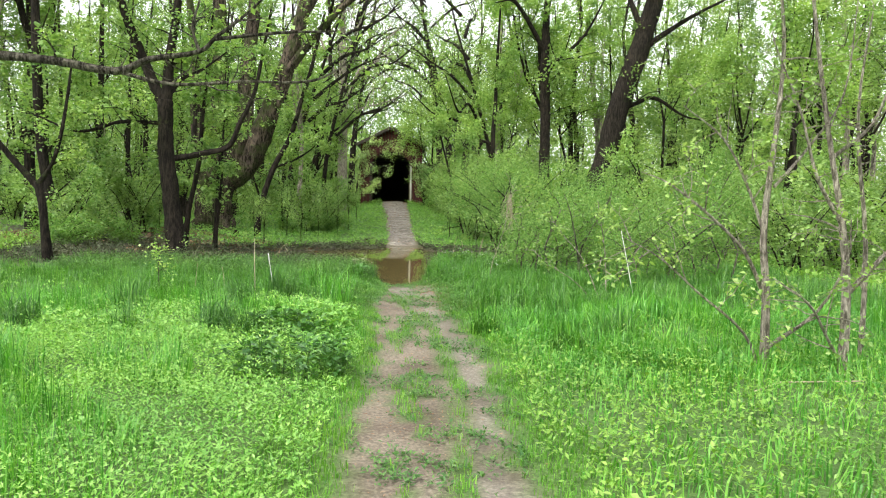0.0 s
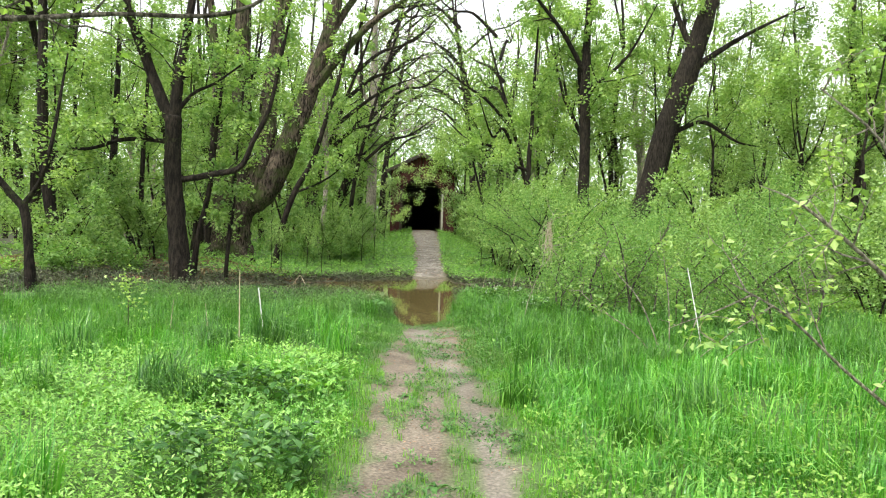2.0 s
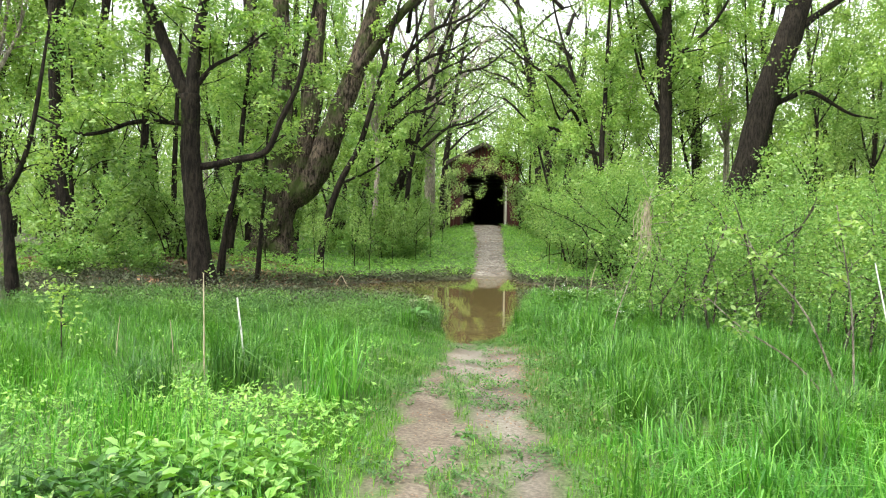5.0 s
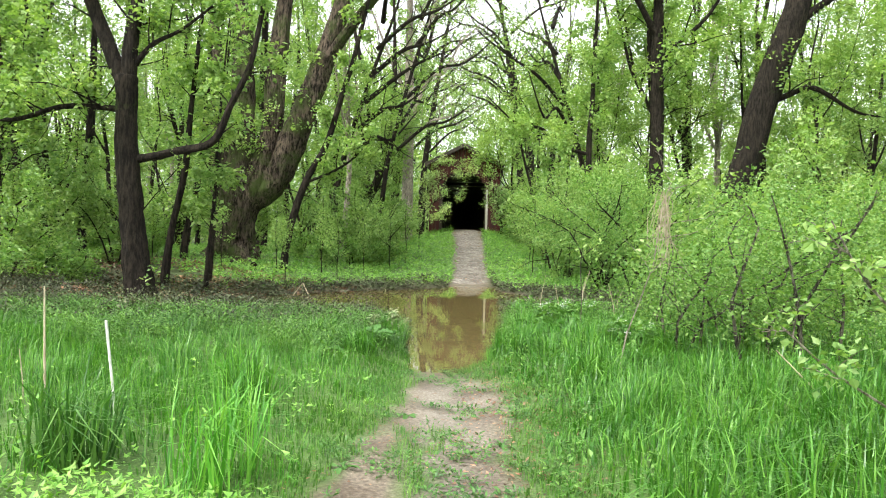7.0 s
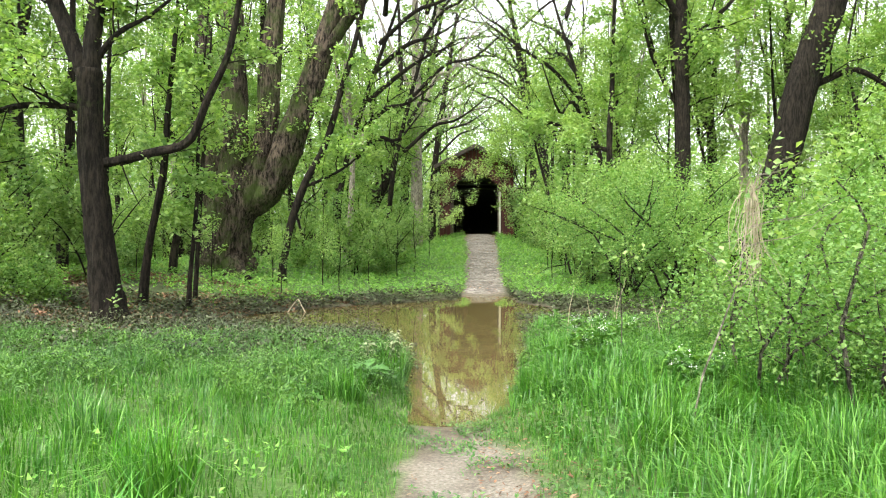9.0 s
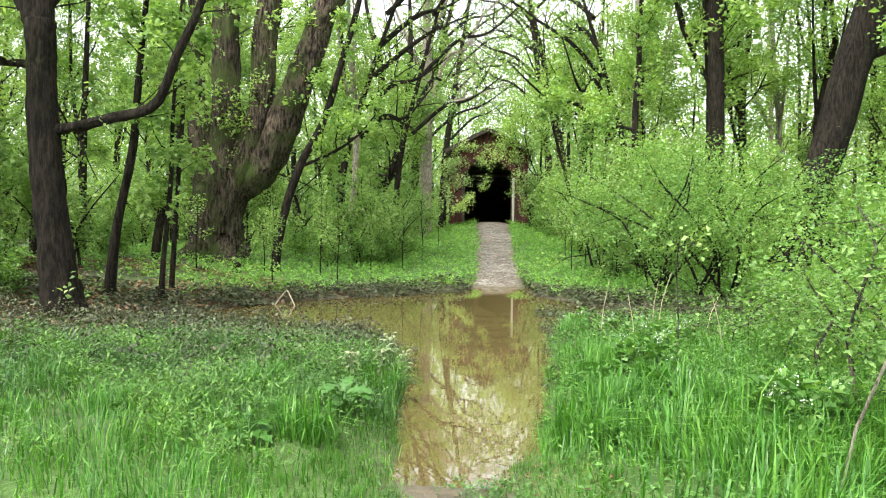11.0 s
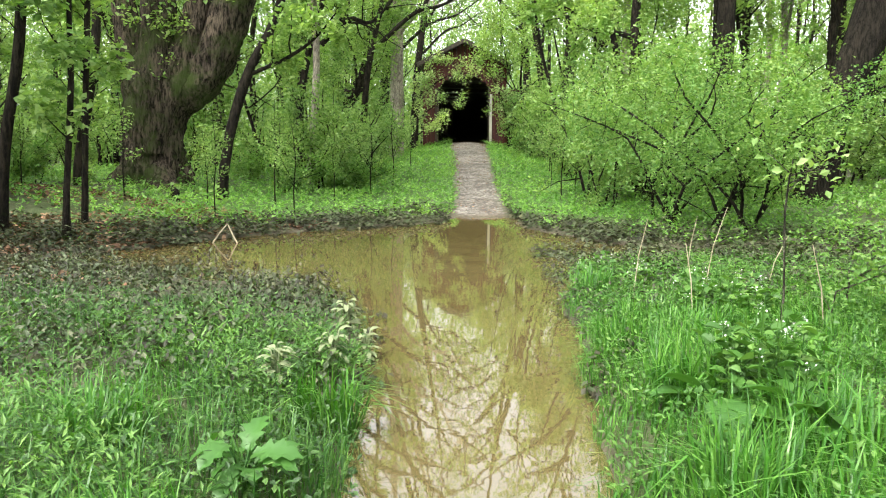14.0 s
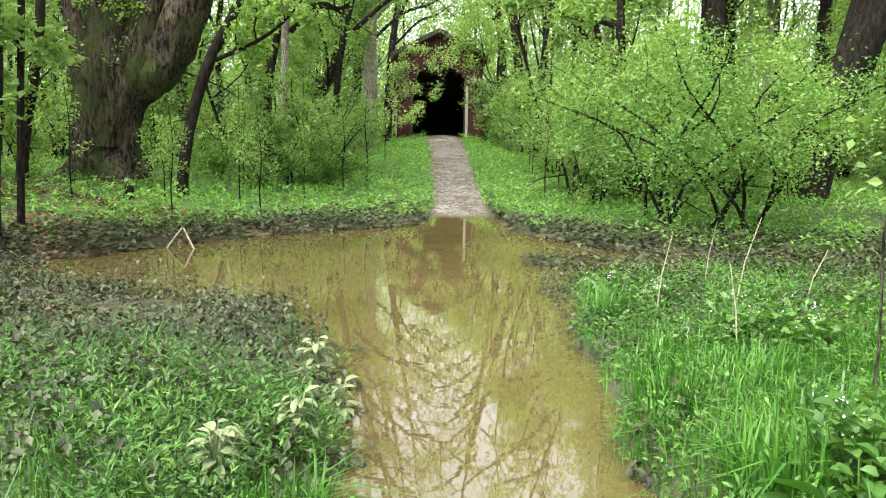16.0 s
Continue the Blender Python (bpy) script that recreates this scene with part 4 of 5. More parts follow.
for _ in range(5000):
    if len(pa) + len(pb_) + len(pc) >= 62:
        break
    y = wood.uniform(25, 58)
    x = wood.uniform(-13 - 0.3 * y, 13 + 0.3 * y)
    xp = np.interp(y, PATH_Y, PATH_X)
    d = x - xp
    if -3.4 < d < 3.2 or (-9.8 < x < -2.8 and y < 36) or (1.5 < x < 7.5 and y < 34) or (abs(x + 1) < 3.2 and y > 50) or (x < -3 and wood.random() < 0.6):
        continue
    if min([9.0] + [(x - a) ** 2 + (y - b) ** 2 for a, b in pa + pb_ + pc]) < 1.6:
        continue
    (pa if wood.random() < 0.4 else pb_ if wood.random() < 0.55 else pc).append((x, y))
pa += [(10, 18.5), (12.6, 20.5), (13, 24.5), (15, 22), (12, 17), (10.2, 25.2), (14.5, 27.5), (8.6, 26.4), (-3.9, 40), (-4.6, 37.5), (-4.6, 46), (-5.2, 43), (-5.3, 50), (3.3, 42), (4.2, 46), (3.4, 50), (-10.5, 24.5), (-9.8, 29)]
pb_ += [(2.5, 56.4), (3.6, 55.2), (-6.3, 56.3), (2.6, 52), (3.3, 36.5), (5.5, 40), (3.1, 53.5), (6.4, 33.5), (-5.6, 53), (5.5, 36)]
pc += [(-9.6, 22.5), (-11.5, 21), (-8.9, 25.3), (-10.5, 26.5), (-13, 23.5), (-10.4, 31.8), (-5.0, 35.6), (-3.9, 36.8)]
spread(bush_a, [p for p in pa if p[1] < 41], wood)
spread(bush_b, [p for p in pb_ if p[1] < 41], wood)
spread(bush_far, [p for p in pa + pb_ if p[1] >= 41], wood)
spread(bush_c, pc, wood)

# the broad shrub on the far side of the water
shrub("spreading_shrub", "wide multi-stemmed shrub with dense fresh foliage", 44, 3.3, 8.2, 30000, 0.068, M_LEAF_DARK, "", 18, M_BARK, 0.19, spear=False, show=0.2, foot=0.6, at=(4.6, 30.6, gz(4.6, 30.6)), branches=9)
shrub("spreading_shrub", "wide multi-stemmed shrub beside the gravel path", 45, 3.3, 5.4, 17000, 0.074, M_LEAF, "", 12, M_BARK, 0.13, at=(4.6, 35.6, gz(4.6, 35.6)), branches=8)
shrub("portal_shrub", "leafy shrub growing against the bridge's red boards", 47, 3.6, 1.7, 2600, 0.11, M_LEAF, "", 5, M_BARK, 0.16, at=(1.75, 55.6, gz(1.75, 55.6)))
# leafy growth at the right edge of the field
for i, (x, y, h, w, n) in enumerate([(4.5, 18.6, 1.5, 2.0, 2200), (6.4, 16.2, 2.2, 2.6, 2600), (5.6, 20.8, 2.2, 3.0, 3200), (7.8, 19.5, 2.6, 3.2, 3400), (3.5, 20.6, 0.8, 1.4, 900), (6.9, 24.0, 2.6, 3.4, 3400), (9.2, 23, 3.2, 3.6, 3600), (11.5, 27, 3.0, 4, 3600), (9.4, 29, 2.2, 3.2, 3000), (11.5, 20, 2.8, 3.2, 3000), (3.7, 19.5, 1.6, 1.7, 1500), (3.5, 17.5, 1.8, 1.6, 1500), (4.4, 17.0, 2.1, 1.9, 1700), (5.1, 15.2, 1.7, 1.9, 1500), (5.0, 22.8, 1.7, 2.4, 1900)]):
    shrub("field_edge_shrub", "light green leafy shrub at the field's edge", 50 + i, h, w, int(n * 3.2), 0.047 if y < 21 else 0.055, M_LEAF_DARK, "shrubs at the field's edge", 6, M_BARK_PALE, 0.2, spear=y > 21, show=0.12, foot=0.4, at=(x, y, gz(x, y)))
for i, (x, y, h, n) in enumerate([(3.4, 43.5, 11, 6000), (6.0, 42, 12, 6500), (5.0, 49, 12, 5500), (9.5, 41, 11, 6000), (13.5, 38, 12, 6000), (3.2, 56.5, 10, 4500), (15, 33, 9, 5500), (16, 29, 10, 5500), (-6.2, 48, 10, 4500), (-6.8, 57, 10, 4000), (-10.5, 40, 11, 5500), (-13.5, 37, 12, 5500), (-16, 30, 10, 5000)]):
    ob = grown("young_wood_tree", "light green young tree with low leafy branches", 140 + i, h, 0.1, int(n * 1.7), 0.118, M_LEAF_YELLOW if x > 0 else M_LEAF, M_BARK, "young trees behind the shrubs", 0.6, 0.06, 2.0)
    ob.matrix_basis = pose(x, y, gz(x, y))
# branches that hang across the portal
tree("portal_tree", "small tree with pale leafy branches across the portal", [
    [(-3.6, 55.2, 1.4, 0.09), (-3.4, 55.2, 3.0, 0.07), (-3.2, 55.2, 4.6, 0.05), (-3.0, 55.2, 6.0, 0.02)],
    [(-3.3, 55.2, 4.2, 0.04), (-2.4, 55.1, 5.2, 0.03), (-1.2, 55.0, 5.7, 0.02), (0.3, 55.0, 5.5, 0.008)],
    [(-3.4, 55.2, 3.2, 0.035), (-2.6, 55.0, 3.9, 0.025), (-1.7, 54.9, 4.3, 0.012), (-1.1, 54.8, 4.2, 0.006)],
    [(-3.45, 55.2, 2.4, 0.03), (-2.7, 55.0, 2.9, 0.02), (-1.9, 54.9, 3.1, 0.008)],
    [(1.6, 55.6, 1.6, 0.07), (1.2, 55.4, 4.0, 0.05), (0.5, 55.2, 5.6, 0.03), (-0.4, 55, 6.4, 0.01)],
    [(-3.5, 55.2, 3.4, 0.03), (-3.6, 55.0, 4.6, 0.025), (-3.0, 54.9, 5.6, 0.015), (-2.2, 54.8, 6.3, 0.008)],
], 65, 4200, 0.12, M_BARK, M_SILVER, branches=9, length=0.9, trunks=1, twigs=4, jitter=0.12)
# saplings that stand over the grass
tree("sapling", "thin brown sapling with a few fresh leaves in grass", [
    [(2.1, 16.1, 0.05, 0.009), (2.19, 16.1, 0.6, 0.008), (2.42, 16.0, 1.32, 0.007), (2.5, 16.0, 1.95, 0.005), (2.64, 16.0, 2.3, 0.003)]],
    61, 300, 0.06, M_BARK_GREY, M_LEAF, "sapling", "saplings", branches=8, length=0.6, sides=6, lumps=0)
tree("sapling", "thin upright sapling with a leafy tip", [
    [(2.18, 20.0, 0.05, 0.01), (2.2, 20.0, 0.6, 0.008), (2.17, 20, 1.16, 0.007), (2.2, 20.0, 1.5, 0.004)]],
    62, 60, 0.07, M_BARK_PALE, M_LEAF_YELLOW, "sapling", "saplings", branches=4, length=0.35, span=(0.75, 1.0), sides=6, lumps=0)
tree("sapling", "small leafy sapling standing in the meadow", [
    [(-3.93, 13.5, 0.05, 0.008), (-3.95, 13.5, 0.6, 0.007), (-3.9, 13.5, 1.1, 0.004)]],
    63, 170, 0.055, M_BARK_PALE, M_LEAF_YELLOW, "sapling", "saplings", branches=6, length=0.3, sides=6, lumps=0)
tree("leaning_sapling", "leaning pale-barked sapling with fresh leaf tufts", [
    [(3.7, 12.9, 0.02, 0.012), (3.25, 12.8, 0.5, 0.009), (2.75, 12.7, 0.82, 0.007), (2.45, 12.7, 1.08, 0.006)],
    [(3.75, 12.9, 0.02, 0.012), (3.35, 12.8, 0.9, 0.009), (2.95, 12.75, 1.35, 0.007), (2.72, 12.7, 1.7, 0.005)],
    [(3.8, 12.9, 0.02, 0.011), (3.75, 12.9, 1.0, 0.008), (3.6, 12.9, 1.9, 0.006)],
], 66, 420, 0.062, M_BARK_GREY, M_LEAF_YELLOW, "sapling", trunks=3, branches=5, length=0.35, span=(0.55, 1.0), sides=8, lumps=0.05, jitter=0.04)
g_vine = np.random.default_rng(67)
vine = Build()
for q in range(34):
    a, r = g_vine.uniform(0, 6.28), g_vine.uniform(0.0, 0.1)
    x0, y0, z0 = 2.5 + r * math.cos(a), 15.97 + r * math.sin(a), g_vine.uniform(1.75, 2.1)
    tube(vine, curve_through([(2.52, 15.98, 2.0, 0.004), (x0, y0, z0, 0.003), (x0 + g_vine.normal(0, 0.05), y0, z0 - g_vine.uniform(0.15, 0.3), 0.003), (x0 + g_vine.normal(0, 0.08), y0, z0 - g_vine.uniform(0.35, 0.6), 0.002)], 2), 3)
solid("dry_vine", vine, M_STRAW, "tangle of dry beige vine hanging on a sapling", "vine")
slip = tree("thin_sapling", "thin dark sapling with a light leafy top", [
    [(0, 0, -0.1, 0.02), (0.03, 0, 0.7, 0.016), (-0.04, 0.03, 1.6, 0.012), (0.06, 0.02, 2.6, 0.005)],
    [(0.0, 0, 0.9, 0.009), (0.3, 0.1, 1.5, 0.006), (0.5, 0.15, 2.1, 0.003)]],
    68, 750, 0.07, M_BARK, M_LEAF, "sapling", "thin saplings of the far bank", branches=8, length=0.6, span=(0.35, 1.0), sides=5, lumps=0.0, jitter=0.07)
spread(slip, [(-4.9, 33.2), (-3.7, 34.6), (-5.5, 35.6), (-3.0, 36.4), (-4.4, 38.2), (-2.7, 39.0), (-3.4, 41.5), (-2.6, 44.0), (-6.0, 31.6), (-4.1, 32.0), (2.4, 36.2), (3.0, 38.2), (2.5, 40.6), (3.2, 34.6), (2.7, 44.0), (-7.4, 30.6), (-9.4, 30.2), (-5.3, 30.2)], wood, (0.6, 1.15))
# grey half-dead shrub beside the start of the path
tree("half_dead_shrub", "grey twiggy half-dead shrub with sprays of fresh leaves", [
    [(3.99, 7.6, 0.0, 0.05), (3.98, 7.6, 0.9, 0.042), (3.93, 7.6, 1.6, 0.034), (4.02, 7.6, 2.6, 0.026), (4.06, 7.6, 3.4, 0.02), (3.95, 7.6, 4.4, 0.01)],
    [(4.75, 7.5, 0.0, 0.055), (4.8, 7.6, 1.0, 0.044), (4.72, 7.6, 1.7, 0.034), (4.56, 7.6, 2.5, 0.026), (4.34, 7.6, 3.84, 0.016), (4.3, 7.6, 4.6, 0.01)],
    [(3.95, 7.55, 0.1, 0.022), (3.72, 7.5, 0.55, 0.015), (3.2, 7.35, 0.95, 0.011), (2.75, 7.2, 1.3, 0.008), (2.35, 7.1, 1.5, 0.004)],
    [(3.97, 7.6, 0.9, 0.024), (3.7, 7.5, 1.35, 0.019), (3.3, 7.4, 1.7, 0.014), (2.85, 7.3, 2.0, 0.009), (2.55, 7.2, 2.1, 0.004)],
    [(3.95, 7.6, 1.5, 0.02), (3.75, 7.6, 2.0, 0.015), (3.45, 7.5, 2.45, 0.011), (3.0, 7.4, 2.75, 0.006)],
    [(4.78, 7.6, 0.9, 0.03), (5.15, 7.6, 1.3, 0.024), (5.5, 7.5, 1.75, 0.018), (5.75, 7.4, 2.5, 0.01)],
    [(4.75, 7.6, 1.6, 0.024), (4.4, 7.5, 2.1, 0.018), (4.2, 7.5, 2.75, 0.012), (3.85, 7.4, 3.4, 0.006)],
    [(4.6, 7.6, 2.3, 0.022), (5.0, 7.6, 2.65, 0.016), (5.25, 7.6, 3.2, 0.012), (5.7, 7.5, 3.7, 0.006)],
    [(4.02, 7.6, 2.0, 0.018), (4.4, 7.7, 2.4, 0.014), (4.75, 7.7, 2.95, 0.01), (4.85, 7.7, 3.9, 0.005)],
    [(4.0, 7.55, 0.4, 0.02), (4.35, 7.3, 0.8, 0.015), (4.5, 7.1, 1.3, 0.01), (4.4, 6.9, 1.7, 0.005)],
    [(4.75, 7.5, 0.2, 0.02), (4.4, 7.2, 0.55, 0.015), (4.1, 7.0, 0.9, 0.01), (3.7, 6.9, 1.15, 0.005)],
    [(5.3, 8.1, 0.0, 0.035), (5.3, 8.1, 1.4, 0.026), (5.15, 8.1, 2.8, 0.016), (5.3, 8.1, 4.2, 0.007)],
], 64, 2400, 0.058, M_BARK_GREY, M_LEAF_YELLOW, "shrub", trunks=2, branches=7, length=0.75, up=0.12, sides=8, twigs=4, jitter=0.03, lumps=0.08, show=0.7, twig_r=0.007, droop=0.1)


# far woods: trunks and foliage too many to count
def far_woods():
    g = np.random.default_rng(71)
    T, L = Build(), Build()
    n = 0
    while n < 330:
        y = g.uniform(55, 125)
        x = g.uniform(-75, 75)
        if abs(x + 1) < 5 and y < 100:
            continue
        h, r = g.uniform(9, 22), g.uniform(0.06, 0.22)
        z = gz(x, y)
        sx = g.normal(0, 0.8, 3)
        tube(T, curve_through([(x, y, z - 0.2, r), (x + sx[0] * 0.4, y, z + h * 0.35, r * 0.8), (x + sx[0] + sx[1] * 0.5, y, z + h * 0.7, r * 0.5), (x + sx.sum(), y, z + h, 0.02)], 2), 5)
        for b in range(5):
            t = g.uniform(0.3, 0.9)
            a = g.uniform(0, 6.28)
            px, pz = x + sx[0] * t, z + h * t
            tube(T, [(px, y, pz, r * 0.35), (px + math.cos(a) * 1.3, y + math.sin(a), pz + 1.3, r * 0.2), (px + math.cos(a) * 2.2, y + 1.6 * math.sin(a), pz + 3.2, 0.01)], 3)
        n += 1
    m = 210000
    y = g.uniform(62, 115, m)
    x = g.uniform(-72, 72, m)
    z = np.abs(g.normal(0, 1, m)) ** 0.9 * 8.5
    cx, cy = np.round(x / 2.6) * 2.6, np.round(y / 2.6) * 2.6
    keep = (wave(cx * 2.2, cy * 1.7, 1.0, 9) + g.normal(0, 0.35, m) > -0.25) & ~((np.abs(x + 1) < 3.6) & (y < 98))
    x, y, z = x[keep], y[keep], z[keep]
    m = len(x)
    z = z + ground_z(x, y)
    ax = g.standard_normal((m, 3))
    no = g.standard_normal((m, 3)) * 0.5 + np.array([0, -0.3, 0.7])
    s = g.uniform(0.25, 0.58, m)
    leaves(L, np.stack([x, y, z], 1), ax, no, s, s * 0.7, spear=True)
    m = 75000
    x, y = g.normal(-1, 13, m), g.uniform(98, 128, m)
    z = 2 + 25 * g.random(m) ** 1.1
    keep = wave(np.round(x / 1.9) * 3.1, np.round(z / 1.7) * 2.3, 1.0, 4) + g.normal(0, 0.35, m) > -0.22
    x, y, z = x[keep], y[keep], z[keep]
    m = len(x)
    s = g.uniform(0.25, 0.55, m)
    leaves(L, np.stack([x, y, z], 1), g.standard_normal((m, 3)), g.standard_normal((m, 3)) * 0.5 + np.array([0, -0.3, 0.7]), s, s * 0.7, spear=True)
    solid("far_tree_trunks", T, M_BARK, "distant thin dark trunks of the wood", "trees", kind="stuff")
    solid("far_foliage", L, M_LEAF, "distant spring foliage of the wood", "foliage", kind="stuff")


far_woods()


# ---- grass, herbs and small things ----
def scatter(g, n, xr, yr, keep):
    x, y = g.uniform(*xr, n), g.uniform(*yr, n)
    k = keep(x, y) * np.where(np.abs(x - 0.4) < 1.6 + 0.64 * np.maximum(y, 0), 1.0, 0.35) > g.random(n)
    return x[k], y[k]


def off_path(x, y):
    return 1 - path_share(x, y)


def edge(x, y):
    """Metres off the path's edge, negative on it."""
    return np.abs(x - np.interp(y, PATH_Y, PATH_X)) - np.interp(y, PATH_Y, PATH_W)


def is_left(x, y):
    return x < np.interp(y, PATH_Y, PATH_X)


def dry(x, y, margin=0.02):
    return ground_z(x, y) > margin


def meadow():
    g = np.random.default_rng(81)
    # tall grass right of the path
    B = Build()
    x, y = scatter(g, 165000, (0.6, 9.5), (2.0, 22), lambda x, y: (edge(x, y) > 0.12) * dry(x, y) * ~is_left(x, y) * np.clip(1.35 - 0.09 * x, 0.2, 1) * np.clip(0.6 + 0.55 * wave(x, y, 1.7, 2) + 0.3 * wave(x, y, 5, 3), 0.08, 1) * np.where(y > 18.5, 0.5, 1) * (0.35 + 0.65 * smoothstep((y - 5.5) / 3)))
    e = np.clip(edge(x, y) / 0.9, 0.22, 1)
    clump = 0.75 + 0.3 * wave(x, y, 2.1, 3) + 0.25 * wave(x, y, 6.5, 5)
    h = g.uniform(0.2, 0.56, len(x)) * e * clump * np.where(y > 19, 0.7, 1) * (0.5 + 0.5 * smoothstep((y - 5.5) / 4))
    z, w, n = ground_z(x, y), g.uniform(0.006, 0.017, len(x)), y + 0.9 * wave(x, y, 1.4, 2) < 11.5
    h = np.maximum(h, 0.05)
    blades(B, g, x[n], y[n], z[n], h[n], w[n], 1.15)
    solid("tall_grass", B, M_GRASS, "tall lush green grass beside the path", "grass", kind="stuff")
    # beyond mid-field: same grass, lower light put into its colour
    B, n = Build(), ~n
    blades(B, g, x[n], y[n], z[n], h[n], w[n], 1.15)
    solid("tall_grass", B, M_GRASS_DIM, "deep green arching grass near the floodwater", "grass", kind="stuff")
    # grass left of the path, in clumps
    B = Build()
    x, y = scatter(g, 150000, (-10.5, 0.6), (1.5, 23.0), lambda x, y: (edge(x, y) > 0.05) * dry(x, y) * is_left(x, y) * np.clip(0.3 + 0.8 * wave(x, y, 1.1, 4) + 0.35 * wave(x, y, 4.3, 2) + 0.75 * smoothstep((y - 10) / 3), 0.04, 1) * smoothstep((20.5 - y) / 3 + 0.12))
    e = np.clip(edge(x, y) / 0.9, 0.3, 1)
    h = g.uniform(0.12, 0.42, len(x)) * e * (0.75 + 0.4 * wave(x, y, 1.1, 4) + 0.3 * wave(x, y, 4.3, 2)) * np.where(y > 15, 0.75, 1.0)
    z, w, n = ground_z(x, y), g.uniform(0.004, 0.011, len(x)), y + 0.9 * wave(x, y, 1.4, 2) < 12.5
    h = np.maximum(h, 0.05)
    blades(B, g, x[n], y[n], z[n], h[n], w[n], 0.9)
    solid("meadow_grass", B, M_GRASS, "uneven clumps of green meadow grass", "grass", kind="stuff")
    # far part of the left grass, its colour dimmed against the higher exposure
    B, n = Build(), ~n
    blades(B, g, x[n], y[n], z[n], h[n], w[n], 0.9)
    solid("meadow_grass", B, M_GRASS_DIM, "short deep green grass towards the water", "grass", kind="stuff")
    # short turf at the path's edges and middle
    B = Build()
    x, y = scatter(g, 110000, (-0.9, 2.2), (1.5, 19), lambda x, y: (edge(x, y) < 0.5) * dry(x, y, 0.0) * off_path(x, y) ** 2 * np.clip(0.7 + 0.4 * wave(x, y, 4, 1), 0, 1))
    h, w, n = g.uniform(0.025, 0.085, len(x)), g.uniform(0.004, 0.008, len(x)), y < 11.5 + wave(x, y, 1.7, 4)
    blades(B, g, x[n], y[n], ground_z(x[n], y[n]), h[n], w[n], 0.8)
    solid("short_turf", B, M_TURF, "short bright turf along the path", "grass", kind="stuff")
    # past mid-field the turf takes a darker colour, offsetting the raised exposure
    B, n = Build(), ~n
    blades(B, g, x[n], y[n], ground_z(x[n], y[n]), h[n], w[n], 0.8)
    solid("short_turf", B, M_WEED_DEEP, "short trodden turf towards the water", "grass", kind="stuff")
    # bright leafy weeds of the left field
    B = Build()
    x, y = scatter(g, 38000, (-10, 0.3), (1.5, 20.5), lambda x, y: (edge(x, y) > 0.12) * dry(x, y) * is_left(x, y) * np.clip(0.7 - 0.6 * wave(x, y, 1.1, 4), 0.08, 1) * np.where(y > 12, 0.06, 1.0) * (y < 15.5))
    h = g.uniform(0.08, 0.3, len(x)) * np.clip(edge(x, y) / 0.6, 0.35, 1) * (0.85 + 0.4 * wave(x, y, 3.3, 7))
    x2, y2 = scatter(g, 17000, (-6.5, 0.2), (2.5, 9.5), lambda x, y: (edge(x, y) > 0.1) * is_left(x, y) * np.clip(0.7 - 0.4 * wave(x, y, 1.1, 4), 0.2, 1))
    x, y = np.append(x, x2), np.append(y, y2)
    h = np.append(h, g.uniform(0.12, 0.32, len(x2)) * np.clip(edge(x2, y2) / 0.6, 0.35, 1) * (0.85 + 0.5 * wave(x2, y2, 3.3, 7)))
    n = y < 8.5
    herbs(B, g, x[n], y[n], ground_z(x[n], y[n]), h[n], 6, 0.036, 0.0, slim=0.45)
    n = ~n
    herbs(B, g, x[n], y[n], ground_z(x[n], y[n]), h[n], 7, 0.043, 0.0, slim=0.6, spear=True)
    solid("meadow_weeds", B, M_HERB, "bright low leafy weeds covering the meadow", "weeds", kind="stuff")
    B = Build()
    x, y = scatter(g, 17000, (0.8, 9.5), (2, 24.8), lambda x, y: (edge(x, y) > 0.1) * dry(x, y) * ~is_left(x, y) * np.clip(0.25 + 0.8 * (y < 8) - 0.5 * wave(x, y, 1.7, 2) + 0.5 * (y > 18), 0.05, 1))
    z, h, n = ground_z(x, y), g.uniform(0.08, 0.3, len(x)), y < 10
    herbs(B, g, x[n], y[n], z[n], h[n], 9, 0.042, 0.0, slim=0.5)
    solid("meadow_weeds", B, M_GRASS_LIGHT, "light leafy weeds in the short grass", "weeds", kind="stuff")
    B, n = Build(), ~n
    herbs(B, g, x[n], y[n], z[n], h[n], 9, 0.042, 0.0, slim=0.5)
    solid("meadow_weeds", B, M_WEED_DEEP, "leafy weeds between the tall grass", "weeds", kind="stuff")
    B = Build()
    x, y = scatter(g, 52000, (-24, 24), (-10, 27), lambda x, y: (edge(x, y) > 0.2) * dry(x, y) * np.where((x > -10) & (x < 9.3) & (y > 1.8), 0, 1) * np.clip(1.3 - np.abs(x) / 22, 0.15, 1))
    herbs(B, g, x, y, ground_z(x, y), g.uniform(0.12, 0.35, len(x)), 6, 0.14, 0.0, slim=0.4, spear=True)
    solid("meadow_cover", B, M_GRASS_LIGHT, "rough green cover round the meadow", "weeds", kind="stuff")
    # low plants scattered on the path
    B = Build()
    x, y = scatter(g, 9000, (-0.3, 1.5), (1.5, 17), lambda x, y: (edge(x, y) < 0.05) * np.clip(0.1 + 0.9 * wave(x, y, 3, 7) + 0.6 * wave(x, y, 9, 2), 0, 1))
    herbs(B, g, x, y, ground_z(x, y), g.uniform(0.015, 0.07, len(x)), 7, 0.035, 0.0, False, 0.7, 0.4)
    solid("path_weeds", B, M_HERB_DEEP, "small flat weeds growing on the path", "weeds", kind="stuff")


